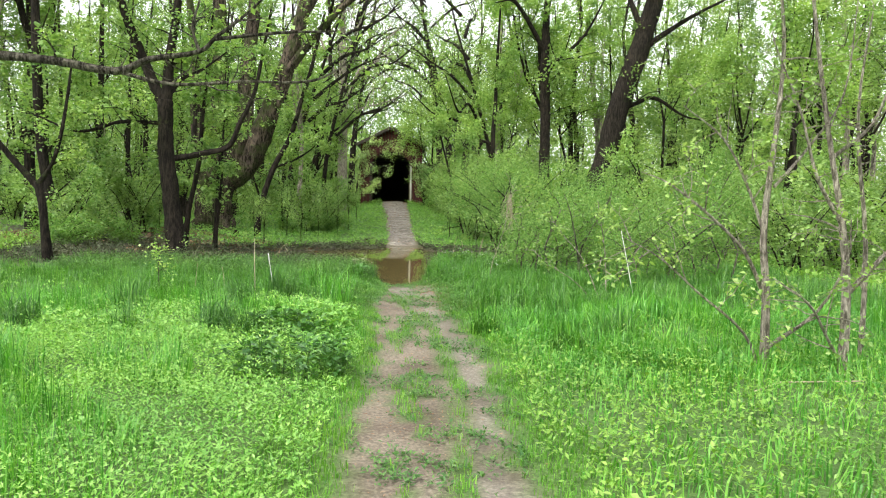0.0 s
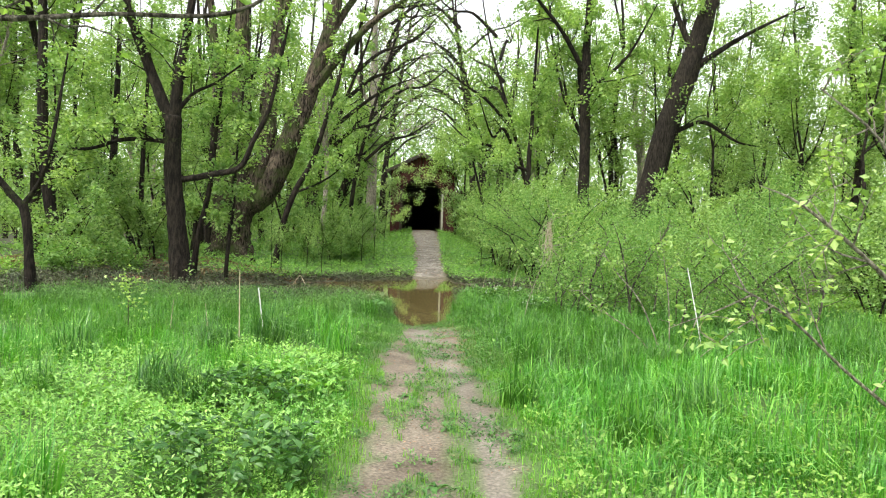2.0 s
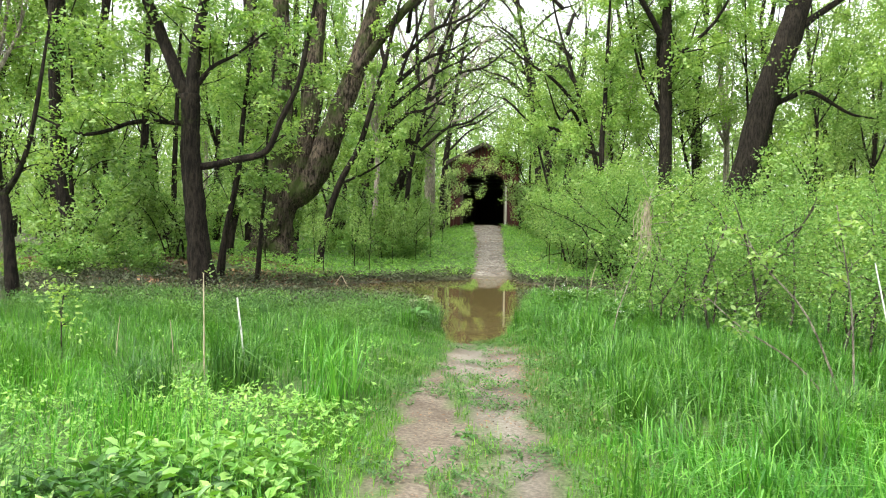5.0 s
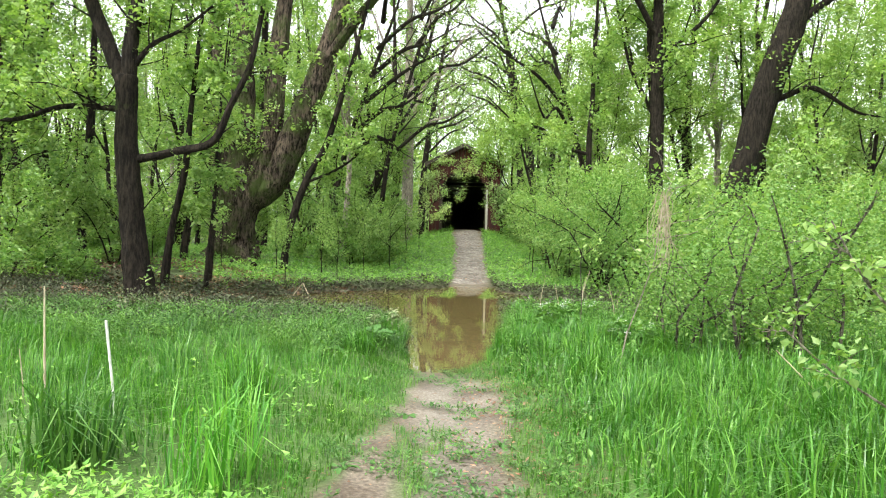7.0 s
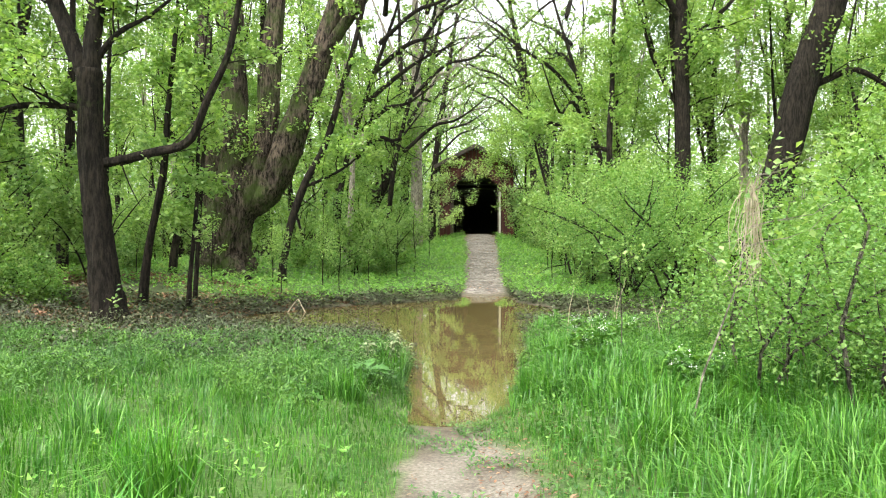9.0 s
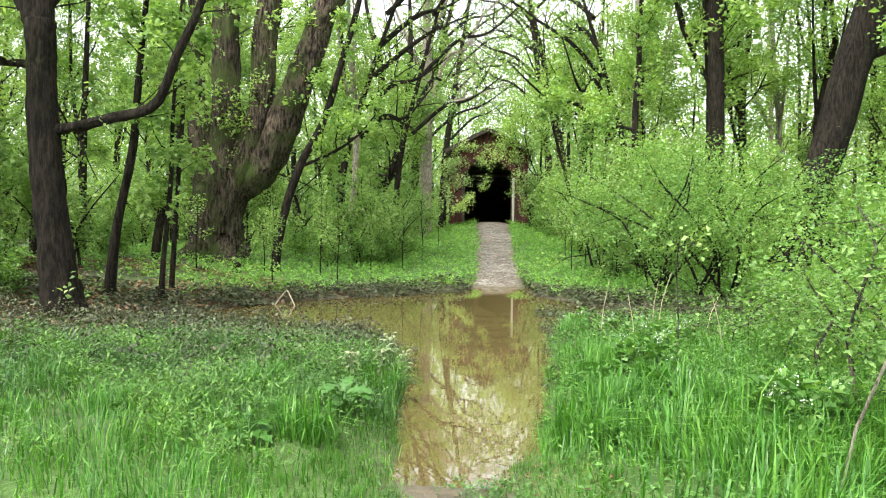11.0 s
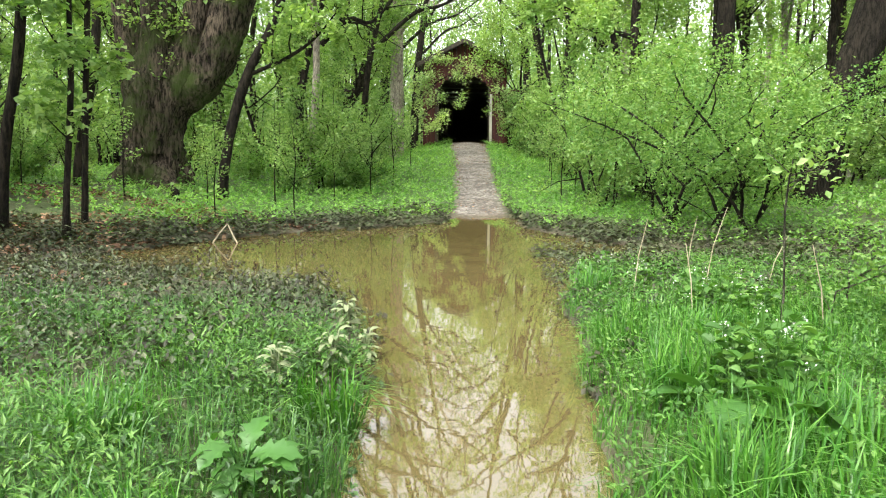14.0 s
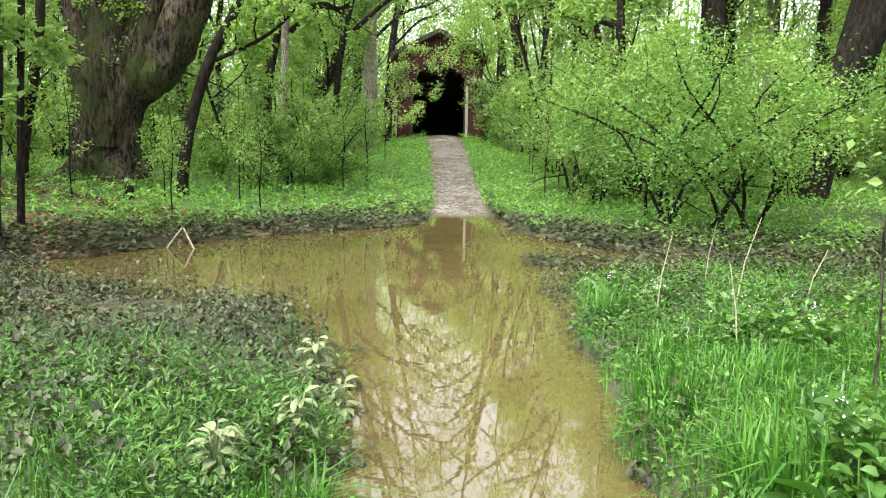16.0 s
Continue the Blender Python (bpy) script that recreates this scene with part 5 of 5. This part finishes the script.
def flooded_plants():
    g = np.random.default_rng(82)

    def margin(x, y):
        z = ground_z(x, y)
        near = smoothstep((y - 17.5) / 3.0) * (y < 25.5) * (x < 0)
        far = 1.6 * (y > np.interp(x, NEAR_X, FAR_Y) - 0.5) * smoothstep((np.interp(x, NEAR_X, FAR_Y) + 3.4 - y) / 1.5)
        pool = smoothstep((np.interp(x, NEAR_X, NEAR_Y) + 1.9 - y) / 1.9)
        right = (x > 1) & (y > 22) & (y < 27) & (z < 0.06)
        pool = pool * np.where(y > np.interp(x, NEAR_X, NEAR_Y) + 0.2, 0.3, 1)
        return np.clip((near * pool + far + 0.7 * right), 0, 1) * (edge(x, y) > 0.1) * np.clip(0.75 + 0.7 * wave(x, y, 2.6, 8), 0.05, 1)
    B = Build()
    x, y = scatter(g, 42000, (-11, 9), (19, 37), margin)
    h = g.uniform(0.1, 0.34, len(x)) * (0.8 + 0.55 * wave(x, y, 3.7, 4))
    n = y < 25.5
    herbs(B, g, x[n], y[n], np.maximum(ground_z(x[n], y[n]), -0.05), h[n] * 1.1, 9, 0.055, 1.1, False, 0.45, 0.6)
    n = ~n
    herbs(B, g, x[n], y[n], np.maximum(ground_z(x[n], y[n]), -0.05), h[n], 6, 0.085, 0.45, False, 0.5, 0.7, True)
    solid("silted_plants", B, M_MUDDY, "drooping silt-covered plants left by the flood", "weeds", kind="stuff")
    B = Build()
    x, y = scatter(g, 9000, (-8, 0), (17.5, 22.5), lambda x, y: (edge(x, y) > 0.05) * dry(x, y, -0.03) * np.clip(0.6 + 0.5 * wave(x, y, 1.9, 5), 0, 1) * smoothstep((y - 16.5) / 2) * smoothstep((22.5 - y) / 2))
    herbs(B, g, x, y, ground_z(x, y), g.uniform(0.06, 0.3, len(x)) * (0.9 + 0.5 * wave(x, y, 4.1, 3)), 11, 0.038, 0.2, False, 0.4, 0.5)
    solid("bank_herbs", B, M_BANK, "deep green leafy herbs at the water's edge", "weeds", kind="stuff")
    B = Build()
    x, y = scatter(g, 15000, (-8, -0.5), (16.3, 21.5), lambda x, y: (edge(x, y) > 0.1) * dry(x, y, -0.02) * np.clip(0.2 + 0.9 * wave(x, y, 2.7, 7), 0, 1) * smoothstep((21.3 - y - 0.5 * wave(x, y, 1.5, 3)) / 1.5))
    herbs(B, g, x, y, ground_z(x, y), g.uniform(0.12, 0.34, len(x)), 10, 0.05, 0.0, False, 0.3, 0.28)
    solid("bank_herbs", B, M_WEED_DEEP, "bright whorled cleavers scrambling over the bank", "weeds", kind="stuff")
    B = Build()
    x, y = scatter(g, 26000, (-8, -0.3), (16.5, 23.5), lambda x, y: (edge(x, y) > 0.05) * dry(x, y, -0.02) * np.clip(0.35 + 0.8 * wave(x, y, 2.4, 3), 0.03, 1) * smoothstep((23.3 - y) / 3))
    blades(B, g, x, y, ground_z(x, y), g.uniform(0.1, 0.32, len(x)), g.uniform(0.004, 0.01, len(x)), 0.9)
    solid("bank_grass", B, M_HERB_DEEP, "thin arching grass among the bank's weeds", "grass", kind="stuff")
    B = Build()
    x, y = scatter(g, 30000, (0.7, 5.0), (16.8, 25.8), lambda x, y: (ground_z(x, y) > -0.035) * (x > 0.75) * np.clip(0.55 + 0.6 * wave(x, y, 2.9, 6), 0.1, 1))
    blades(B, g, x, y, ground_z(x, y), g.uniform(0.09, 0.26, len(x)), g.uniform(0.004, 0.011, len(x)), 1.1)
    solid("bank_grass", B, M_GRASS_DIM, "short arching grass along the water's edge", "grass", kind="stuff")
    B = Build()
    x, y = scatter(g, 8500, (0.8, 5.5), (17.2, 26.5), lambda x, y: (ground_z(x, y) > -0.035) * (x > 0.85) * np.clip(0.5 + 0.7 * wave(x, y, 2.3, 1), 0.1, 1))
    herbs(B, g, x, y, ground_z(x, y), g.uniform(0.08, 0.28, len(x)), 8, 0.037, 0.2, slim=0.5)
    solid("bank_herbs", B, M_WEED_DEEP, "mixed green weeds on the water's bank", "weeds", kind="stuff")
    B = Build()
    x, y = scatter(g, 5000, (0.85, 5.5), (19.5, 26.5), lambda x, y: (ground_z(x, y) > -0.05) * (ground_z(x, y) < 0.12) * np.clip(0.45 + 0.7 * wave(x, y, 3.1, 5), 0.05, 1))
    herbs(B, g, x, y, ground_z(x, y), g.uniform(0.08, 0.24, len(x)), 7, 0.06, 0.7, slim=0.55)
    solid("silted_plants", B, M_MUDDY, "silt-covered drooping weeds beside the water", "weeds", kind="stuff")
    B = Build()
    x, y = scatter(g, 60000, (-6, 5.0), (16.2, 27), lambda x, y: (np.abs(ground_z(x, y) + 0.015) < 0.035) * (np.abs(x - 0.15) > 0.35) * np.clip(0.35 + 0.9 * wave(x, y, 4.2, 6), 0, 1) * (y < np.interp(x, NEAR_X, NEAR_Y) + 1.2))
    blades(B, g, x, y, ground_z(x, y), g.uniform(0.05, 0.17, len(x)), g.uniform(0.004, 0.009, len(x)), 1.4)
    solid("drowned_grass", B, M_HERB_DEEP, "limp wet grass standing in the water's edge", "grass", kind="stuff")
    # herbs on the far bank and wood floor
    B = Build()
    x, y = scatter(g, 40000, (-18, 16), (25, 60), lambda x, y: (edge(x, y) + 0.14 * wave(x, y, 3.0, 2) + 0.1 * wave(x, y, 8.0, 5) > -0.05) * dry(x, y) * (y > np.interp(x, NEAR_X, FAR_Y) + 0.7) * np.where((x < -4.5) & (y < 28.5), 0.15, 1) * np.clip(1.15 - 0.045 * np.abs(x), 0.2, 1))
    herbs(B, g, x, y, ground_z(x, y), g.uniform(0.08, 0.3, len(x)), 7, 0.08, 0.0, spear=True)
    solid("woodland_herbs", B, M_COVER, "fresh green herbs covering the far bank", "weeds", kind="stuff")
    # brown leaves on the bank
    B = Build()
    x, y = scatter(g, 22000, (-14, -3), (22.5, 31), lambda x, y: dry(x, y, 0.01) * np.clip(0.5 + 0.8 * wave(x, y, 1.3, 6), 0, 1))
    m = len(x)
    a = g.uniform(0, 6.28, m)
    leaves(B, np.stack([x, y, ground_z(x, y) + g.uniform(0.01, 0.06, m)], 1), np.stack([np.cos(a), np.sin(a), g.normal(0, 0.3, m)], 1), np.stack([g.normal(0, 0.4, m), g.normal(0, 0.4, m), np.ones(m)], 1), g.uniform(0.07, 0.14, m), g.uniform(0.05, 0.09, m))
    x, y = scatter(g, 2500, (-0.1, 1.6), (11.5, 17.5), lambda x, y: (edge(x, y) < 0.5) * (x > 0.5) * 1.0)
    m = len(x)
    a = g.uniform(0, 6.28, m)
    leaves(B, np.stack([x, y, ground_z(x, y) + g.uniform(0.004, 0.02, m)], 1), np.stack([np.cos(a), np.sin(a), g.normal(0, 0.2, m)], 1), np.stack([g.normal(0, 0.3, m), g.normal(0, 0.3, m), np.ones(m)], 1), g.uniform(0.02, 0.06, m), g.uniform(0.008, 0.02, m))
    x, y = scatter(g, 9000, (-0.5, 1.7), (2.5, 17.5), lambda x, y: (edge(x, y) < 0.12) * np.clip(0.45 + 0.6 * wave(x, y, 2.2, 9), 0.05, 1))
    m = len(x)
    a = g.uniform(0, 6.28, m)
    leaves(B, np.stack([x, y, ground_z(x, y) + g.uniform(0.002, 0.012, m)], 1), np.stack([np.cos(a), np.sin(a), g.normal(0, 0.15, m)], 1), np.stack([g.normal(0, 0.25, m), g.normal(0, 0.25, m), np.ones(m)], 1), g.uniform(0.012, 0.045, m), g.uniform(0.004, 0.014, m))
    x, y = scatter(g, 3200, (-1.8, 1.1), (33.4, 57.5), lambda x, y: (edge(x, y) < 0.05) * np.clip(0.3 + 0.5 * wave(x, y, 2.2, 3) + 1.2 * (edge(x, y) > -0.25), 0.1, 1))
    m = len(x)
    a = g.uniform(0, 6.28, m)
    leaves(B, np.stack([x, y, ground_z(x, y) + g.uniform(0.004, 0.02, m)], 1), np.stack([np.cos(a), np.sin(a), g.normal(0, 0.3, m)], 1), np.stack([g.normal(0, 0.4, m), g.normal(0, 0.4, m), np.ones(m)], 1), g.uniform(0.04, 0.1, m), g.uniform(0.02, 0.05, m))
    solid("leaf_litter", B, M_LITTER, "brown dead leaves on the ground", "leaf litter", kind="stuff")


meadow()
flooded_plants()


# ---- single plants, stakes and sticks ----
def blade_leaf(g, L, W, lobes=0.0, arch=0.5):
    """A broad leaf along +x, arched, with a folded midrib; lobes: how deep its edge is cut."""
    n = 13 if lobes else 9
    t = np.linspace(0, 1, n)
    wid = W * 0.5 * np.sin(np.pi * np.clip(t * 0.92 + 0.06, 0, 1)) ** 0.8
    if lobes:
        wid = wid * (1 - lobes * np.array([0.5, 0.0, 0.8])[np.arange(n) % 3])
    zc = L * (0.35 * t - arch * t * t)
    v = []
    for k in range(n):
        for s in (-1, -0.5, 0, 0.5, 1):
            v.append((L * t[k], wid[k] * s + g.normal(0, 0.01 * W), zc[k] + abs(s) * wid[k] * 0.25 + g.normal(0, 0.012 * W)))
    i, j = np.meshgrid(np.arange(n - 1), np.arange(4), indexing="ij")
    B = Build()
    B.add(v, np.stack([i * 5 + j, i * 5 + j + 1, (i + 1) * 5 + j + 1, (i + 1) * 5 + j], -1).reshape(-1, 4))
    return B


def leafy_plant(name, label, x, y, seed, count, L, W, mat, height=0.15, lobes=0.0, category="plant", group=""):
    """A rosette of broad leaves on stalks, each leaf a part."""
    g = np.random.default_rng(seed)
    ob = thing(name, label, category, group, (x, y, gz(x, y)))
    shapes = [blade_leaf(g, L * k, W * k, lobes, g.uniform(0.35, 0.6)).mesh("leaf", mat, True) for k in (0.7, 0.9, 1.1)]
    S = Build()
    for i in range(count):
        a = i * 2.4 + g.normal(0, 0.3)
        h, o = height * g.uniform(0.4, 1.2), L * g.uniform(0.1, 0.45)
        tube(S, [(0, 0, -0.02, 0.008), (o * 0.5 * math.cos(a), o * 0.5 * math.sin(a), h * 0.7, 0.006), (o * math.cos(a), o * math.sin(a), h, 0.004)], 4)
        lf = new("leaf", shapes[i % 3])
        lf.parent = ob
        lf.matrix_basis = Matrix.Translation((o * math.cos(a), o * math.sin(a), h)) @ Euler((g.normal(0, 0.2), g.normal(0, 0.25), a)).to_matrix().to_4x4()
    part("stalk", S, mat, ob)
    return ob


def weed_clump(name, label, x, y, seed, plants, radius, height, size, mat, flowers=0, slim=0.6, group=""):
    """A dense stand of leafy stems, with small white flowers at the tips where it has them."""
    g = np.random.default_rng(seed)
    ob = thing(name, label, "plant", group, (x, y, gz(x, y)))
    a, r = g.uniform(0, 6.28, plants), radius * np.sqrt(g.random(plants))
    px, py = r * np.cos(a), r * np.sin(a)
    h = height * g.uniform(0.6, 1.0, plants) * (1.1 - 0.5 * r / radius)
    S = Build()
    for i in range(plants):
        tube(S, [(px[i], py[i], -0.03, 0.005), (px[i] * 1.15, py[i] * 1.15, h[i], 0.003)], 3)
    tagged(part("stem", S, mat, ob), kind="stuff")
    B = Build()
    herbs(B, g, px * 1.08, py * 1.08, np.zeros(plants), h, 12, size, 0.15, True, 0.3, slim)
    tagged(part("foliage", B, mat, ob), kind="stuff")
    if flowers:
        B = Build()
        i = np.repeat(g.integers(0, plants, flowers), 6)
        m = len(i)
        pos = np.stack([px[i] * 1.15, py[i] * 1.15, h[i]], 1) + g.normal(0, 0.02, (m, 3))
        leaves(B, pos, g.standard_normal((m, 3)), g.standard_normal((m, 3)) * 0.4 + np.array([0, 0, 1.0]), np.full(m, 0.016), np.full(m, 0.012))
        tagged(part("blossom", B, M_PETAL, ob, "tiny white blossoms"), kind="stuff")
    return ob


def tussock(seed, n, h, spread_, mat, label):
    g = np.random.default_rng(seed)
    ob = thing("grass_tussock", label, "grass", "grass tussocks")
    B = Build()
    a, r = g.uniform(0, 6.28, n), spread_ * np.sqrt(g.random(n))
    blades(B, g, r * np.cos(a), r * np.sin(a), np.zeros(n), h * g.uniform(0.5, 1.1, n), g.uniform(0.006, 0.014, n), 0.85)
    tagged(part("tuft", B, mat, ob), kind="stuff")
    return ob


def stick(name, label, rows, mat, category="stick", group="", sides=6):
    B = Build()
    tube(B, np.array(rows), sides)
    return solid(name, B, mat, label, category, group)


small = np.random.default_rng(91)
spread(tussock(92, 150, 0.55, 0.18, M_GRASS_DIM, "dense arching tussock of green grass"), [(1.35, 9.6), (1.7, 11.8), (2.1, 8.3), (1.9, 13.9), (2.6, 10.8), (3.1, 12.9), (2.9, 9.1), (1.8, 15.6), (2.7, 15.0), (3.6, 14.4), (-2.9, 9.2), (-3.6, 11.2), (-1.2, 14.2), (-2.3, 15.4)], small)
spread(tussock(93, 200, 0.36, 0.17, M_GRASS_DIM, "low arching tussock of grass by the water"), [(1.25, 17.8), (1.35, 19.1), (1.2, 20.2), (1.5, 21.2), (1.75, 18.5), (1.9, 20.6), (1.35, 22.6), (-0.8, 17.2), (-1.5, 18.3), (-2.4, 17.6), (-0.6, 18.9), (1.0, 17.2)], small)
spread(tussock(94, 220, 0.55, 0.2, M_HERB_DEEP, "dark green tussock standing above the weeds"), [(-1.68, 12.4), (-2.1, 11.7), (-1.9, 9.3), (-1.5, 9.0), (-4.3, 9.6)], small)
spread(tussock(111, 110, 0.6, 0.22, M_GRASS, "broad-bladed tussock of tall meadow grass"), [(-1.7, 6.7), (-2.3, 7.1), (-2.9, 6.6), (-3.4, 7.3), (-1.5, 14.6), (-1.0, 13.4), (-0.75, 12.2)], small)
weed_clump("nettle_clump", "dark green leafy nettle clump in the meadow", -1.1, 9.3, 95, 60, 0.5, 0.42, 0.085, M_HERB_DEEP)
weed_clump("nettle_clump", "leafy green weed clump beside the path", -0.87, 9.8, 96, 70, 0.5, 0.38, 0.08, M_HERB)
weed_clump("nettle_clump", "broad dark leafy clump beside the path", -0.8, 7.4, 97, 80, 0.6, 0.42, 0.07, M_HERB_DEEP)
weed_clump("flowering_weed", "leafy weed with small white flowers near the water", 1.7, 18.9, 98, 30, 0.26, 0.66, 0.075, M_WEED_DEEP, 22, 0.8, "flowering weeds")
weed_clump("flowering_weed", "tall leafy weed topped with white flowers", 2.5, 17.6, 99, 22, 0.28, 0.55, 0.085, M_WEED_DEEP, 20, 0.8, "flowering weeds")
weed_clump("flowering_weed", "pale leafy weed with small white flowers", 2.3, 21.6, 100, 26, 0.4, 0.55, 0.075, M_WEED_DEEP, 16, 0.75, "flowering weeds")
weed_clump("flowering_weed", "leafy weed with white flowers beside the floodwater", 1.7, 23.4, 101, 26, 0.4, 0.42, 0.07, M_WEED_DEEP, 16, 0.75, "flowering weeds")
leafy_plant("burdock", "burdock with broad grey-green leaves beside the water", 1.42, 18.75, 102, 6, 0.27, 0.19, M_HERB_DEEP, 0.14)
leafy_plant("burdock", "burdock with large green leaves in grass", 1.75, 18.5, 103, 8, 0.24, 0.18, M_HERB_DEEP, 0.22)
leafy_plant("hogweed", "hogweed with deeply cut bright green leaves", -0.72, 17.9, 104, 16, 0.19, 0.13, M_HERB_DEEP, 0.2, 0.6)
leafy_plant("hogweed", "hogweed with cut leaves low in the grass", -1.15, 17.0, 105, 12, 0.17, 0.12, M_HERB_DEEP, 0.16, 0.6)
for i, (x, y) in enumerate([(-0.72, 19.7), (-0.62, 20.4), (-0.85, 20.9), (-0.95, 19.2)]):
    leafy_plant("silted_plant", "plant with pale silt-coated leaves at the water", x, y, 106 + i, 34, 0.09, 0.042, M_SILTLEAF, 0.26, 0.0, "plant", "silt-coated plants")
for i, (x, y) in enumerate([(0.62, 7.3), (0.7, 8.6), (0.3, 9.8), (1.3, 7.0), (1.35, 10.4), (1.28, 11.9), (-0.1, 12.6), (0.85, 13.2), (0.1, 14.2), (-0.35, 14.8), (1.2, 5.8), (0.45, 11.3)]):
    leafy_plant("plantain", "small flat rosette of leaves on the path", x, y, 120 + i, 8, 0.085, 0.035, M_HERB_DEEP, 0.025, 0.0, "plant", "rosettes on the path")

stick("white_stake", "thin white marker stake standing in the grass", [(-1.93, 13.5, -0.1, 0.01), (-2.0, 13.53, 0.45, 0.01), (-2.07, 13.56, 0.885, 0.01)], M_STAKE, "stake", "stakes")
stick("dry_stalk", "tall dry pale stalk standing in the grass", [(-2.18, 13.0, -0.05, 0.009), (-2.19, 13.0, 0.6, 0.008), (-2.2, 13.0, 1.17, 0.005)], M_STRAW, "stalk", "dry stalks")
stick("white_stake", "thin leaning pale stake in tall grass", [(4.45, 13.35, -0.05, 0.008), (4.3, 13.35, 0.7, 0.008), (4.15, 13.35, 1.38, 0.006)], M_STAKE, "stake", "stakes")
stick("dry_stalk", "fallen dry stalk slanting out of the grass", [(3.85, 15, 0.05, 0.008), (3.6, 15, 0.32, 0.007), (3.3, 15, 0.62, 0.005)], M_STRAW, "stalk", "dry stalks")
for i, (x, y, h, d) in enumerate([(1.7, 22.4, 0.9, 0.12), (2.0, 21.3, 0.8, -0.1), (2.5, 22.8, 1.0, 0.2), (2.9, 20.9, 0.85, -0.15), (2.7, 24.2, 0.8, 0.1), (3.2, 23.0, 0.7, 0.2), (-3.3, 13.4, 0.7, 0.05), (-2.9, 13.9, 0.6, -0.05)]):
    stick("dry_stalk", "thin dry brown stalk among the weeds", [(x, y, 0.0, 0.006), (x + d * 0.4, y, h * 0.6, 0.005), (x + d, y, h, 0.003)], M_STRAW, "stalk", "dry stalks", 5)
stick("broken_stick", "pale broken stick propped at the water's edge", [(-4.3, 27.2, -0.05, 0.014), (-4.17, 27.25, 0.15, 0.013), (-4.05, 27.3, 0.31, 0.011)], M_STRAW, group="broken sticks")
stick("broken_stick", "pale bent stick leaning at the water's edge", [(-4.04, 27.3, 0.3, 0.011), (-3.95, 27.25, 0.15, 0.012), (-3.83, 27.2, -0.05, 0.014)], M_STRAW, group="broken sticks")
for i, (x, y, a, l) in enumerate([(-7.7, 23.2, 0.5, 0.8), (-8.6, 22.6, 2.3, 0.7), (-6.0, 25.2, 1.2, 0.6), (-9.6, 24.0, 0.2, 1.0), (-5.6, 27.6, 2.8, 0.7), (4.0, 26.6, 0.4, 0.9), (3.4, 26.0, 2.6, 0.8), (4.6, 25.4, 1.4, 0.7)]):
    c, d, z = math.cos(a) * l / 2, math.sin(a) * l / 2, gz(x, y)
    stick("dead_stick", "dead pale stick lying on the bank", [(x - c, y - d, z + 0.02, 0.014), (x, y, z + 0.06, 0.012), (x + c, y + d, z + 0.09, 0.007)], M_BARK_PALE, group="dead sticks")
stick("stump", "small dark rotten stump beside the old tree", [(-6.75, 31.6, 0.1, 0.16), (-6.75, 31.6, 0.4, 0.12), (-6.72, 31.6, 0.62, 0.1), (-6.7, 31.6, 0.66, 0.03)], M_BARK, "stump", sides=9)
stick("fallen_log", "dark fallen log lying under the trees", [(-21, 31.0, 1.0, 0.24), (-18.5, 30.6, 0.95, 0.26), (-15.8, 30.2, 0.75, 0.2)], M_BARK, "log", sides=9)
stick("dead_twig", "bent dead twig lying in the grass", [(3.2, 6.6, 0.1, 0.008), (3.7, 6.7, 0.24, 0.007), (4.4, 6.6, 0.28, 0.005)], M_STRAW, "twig")
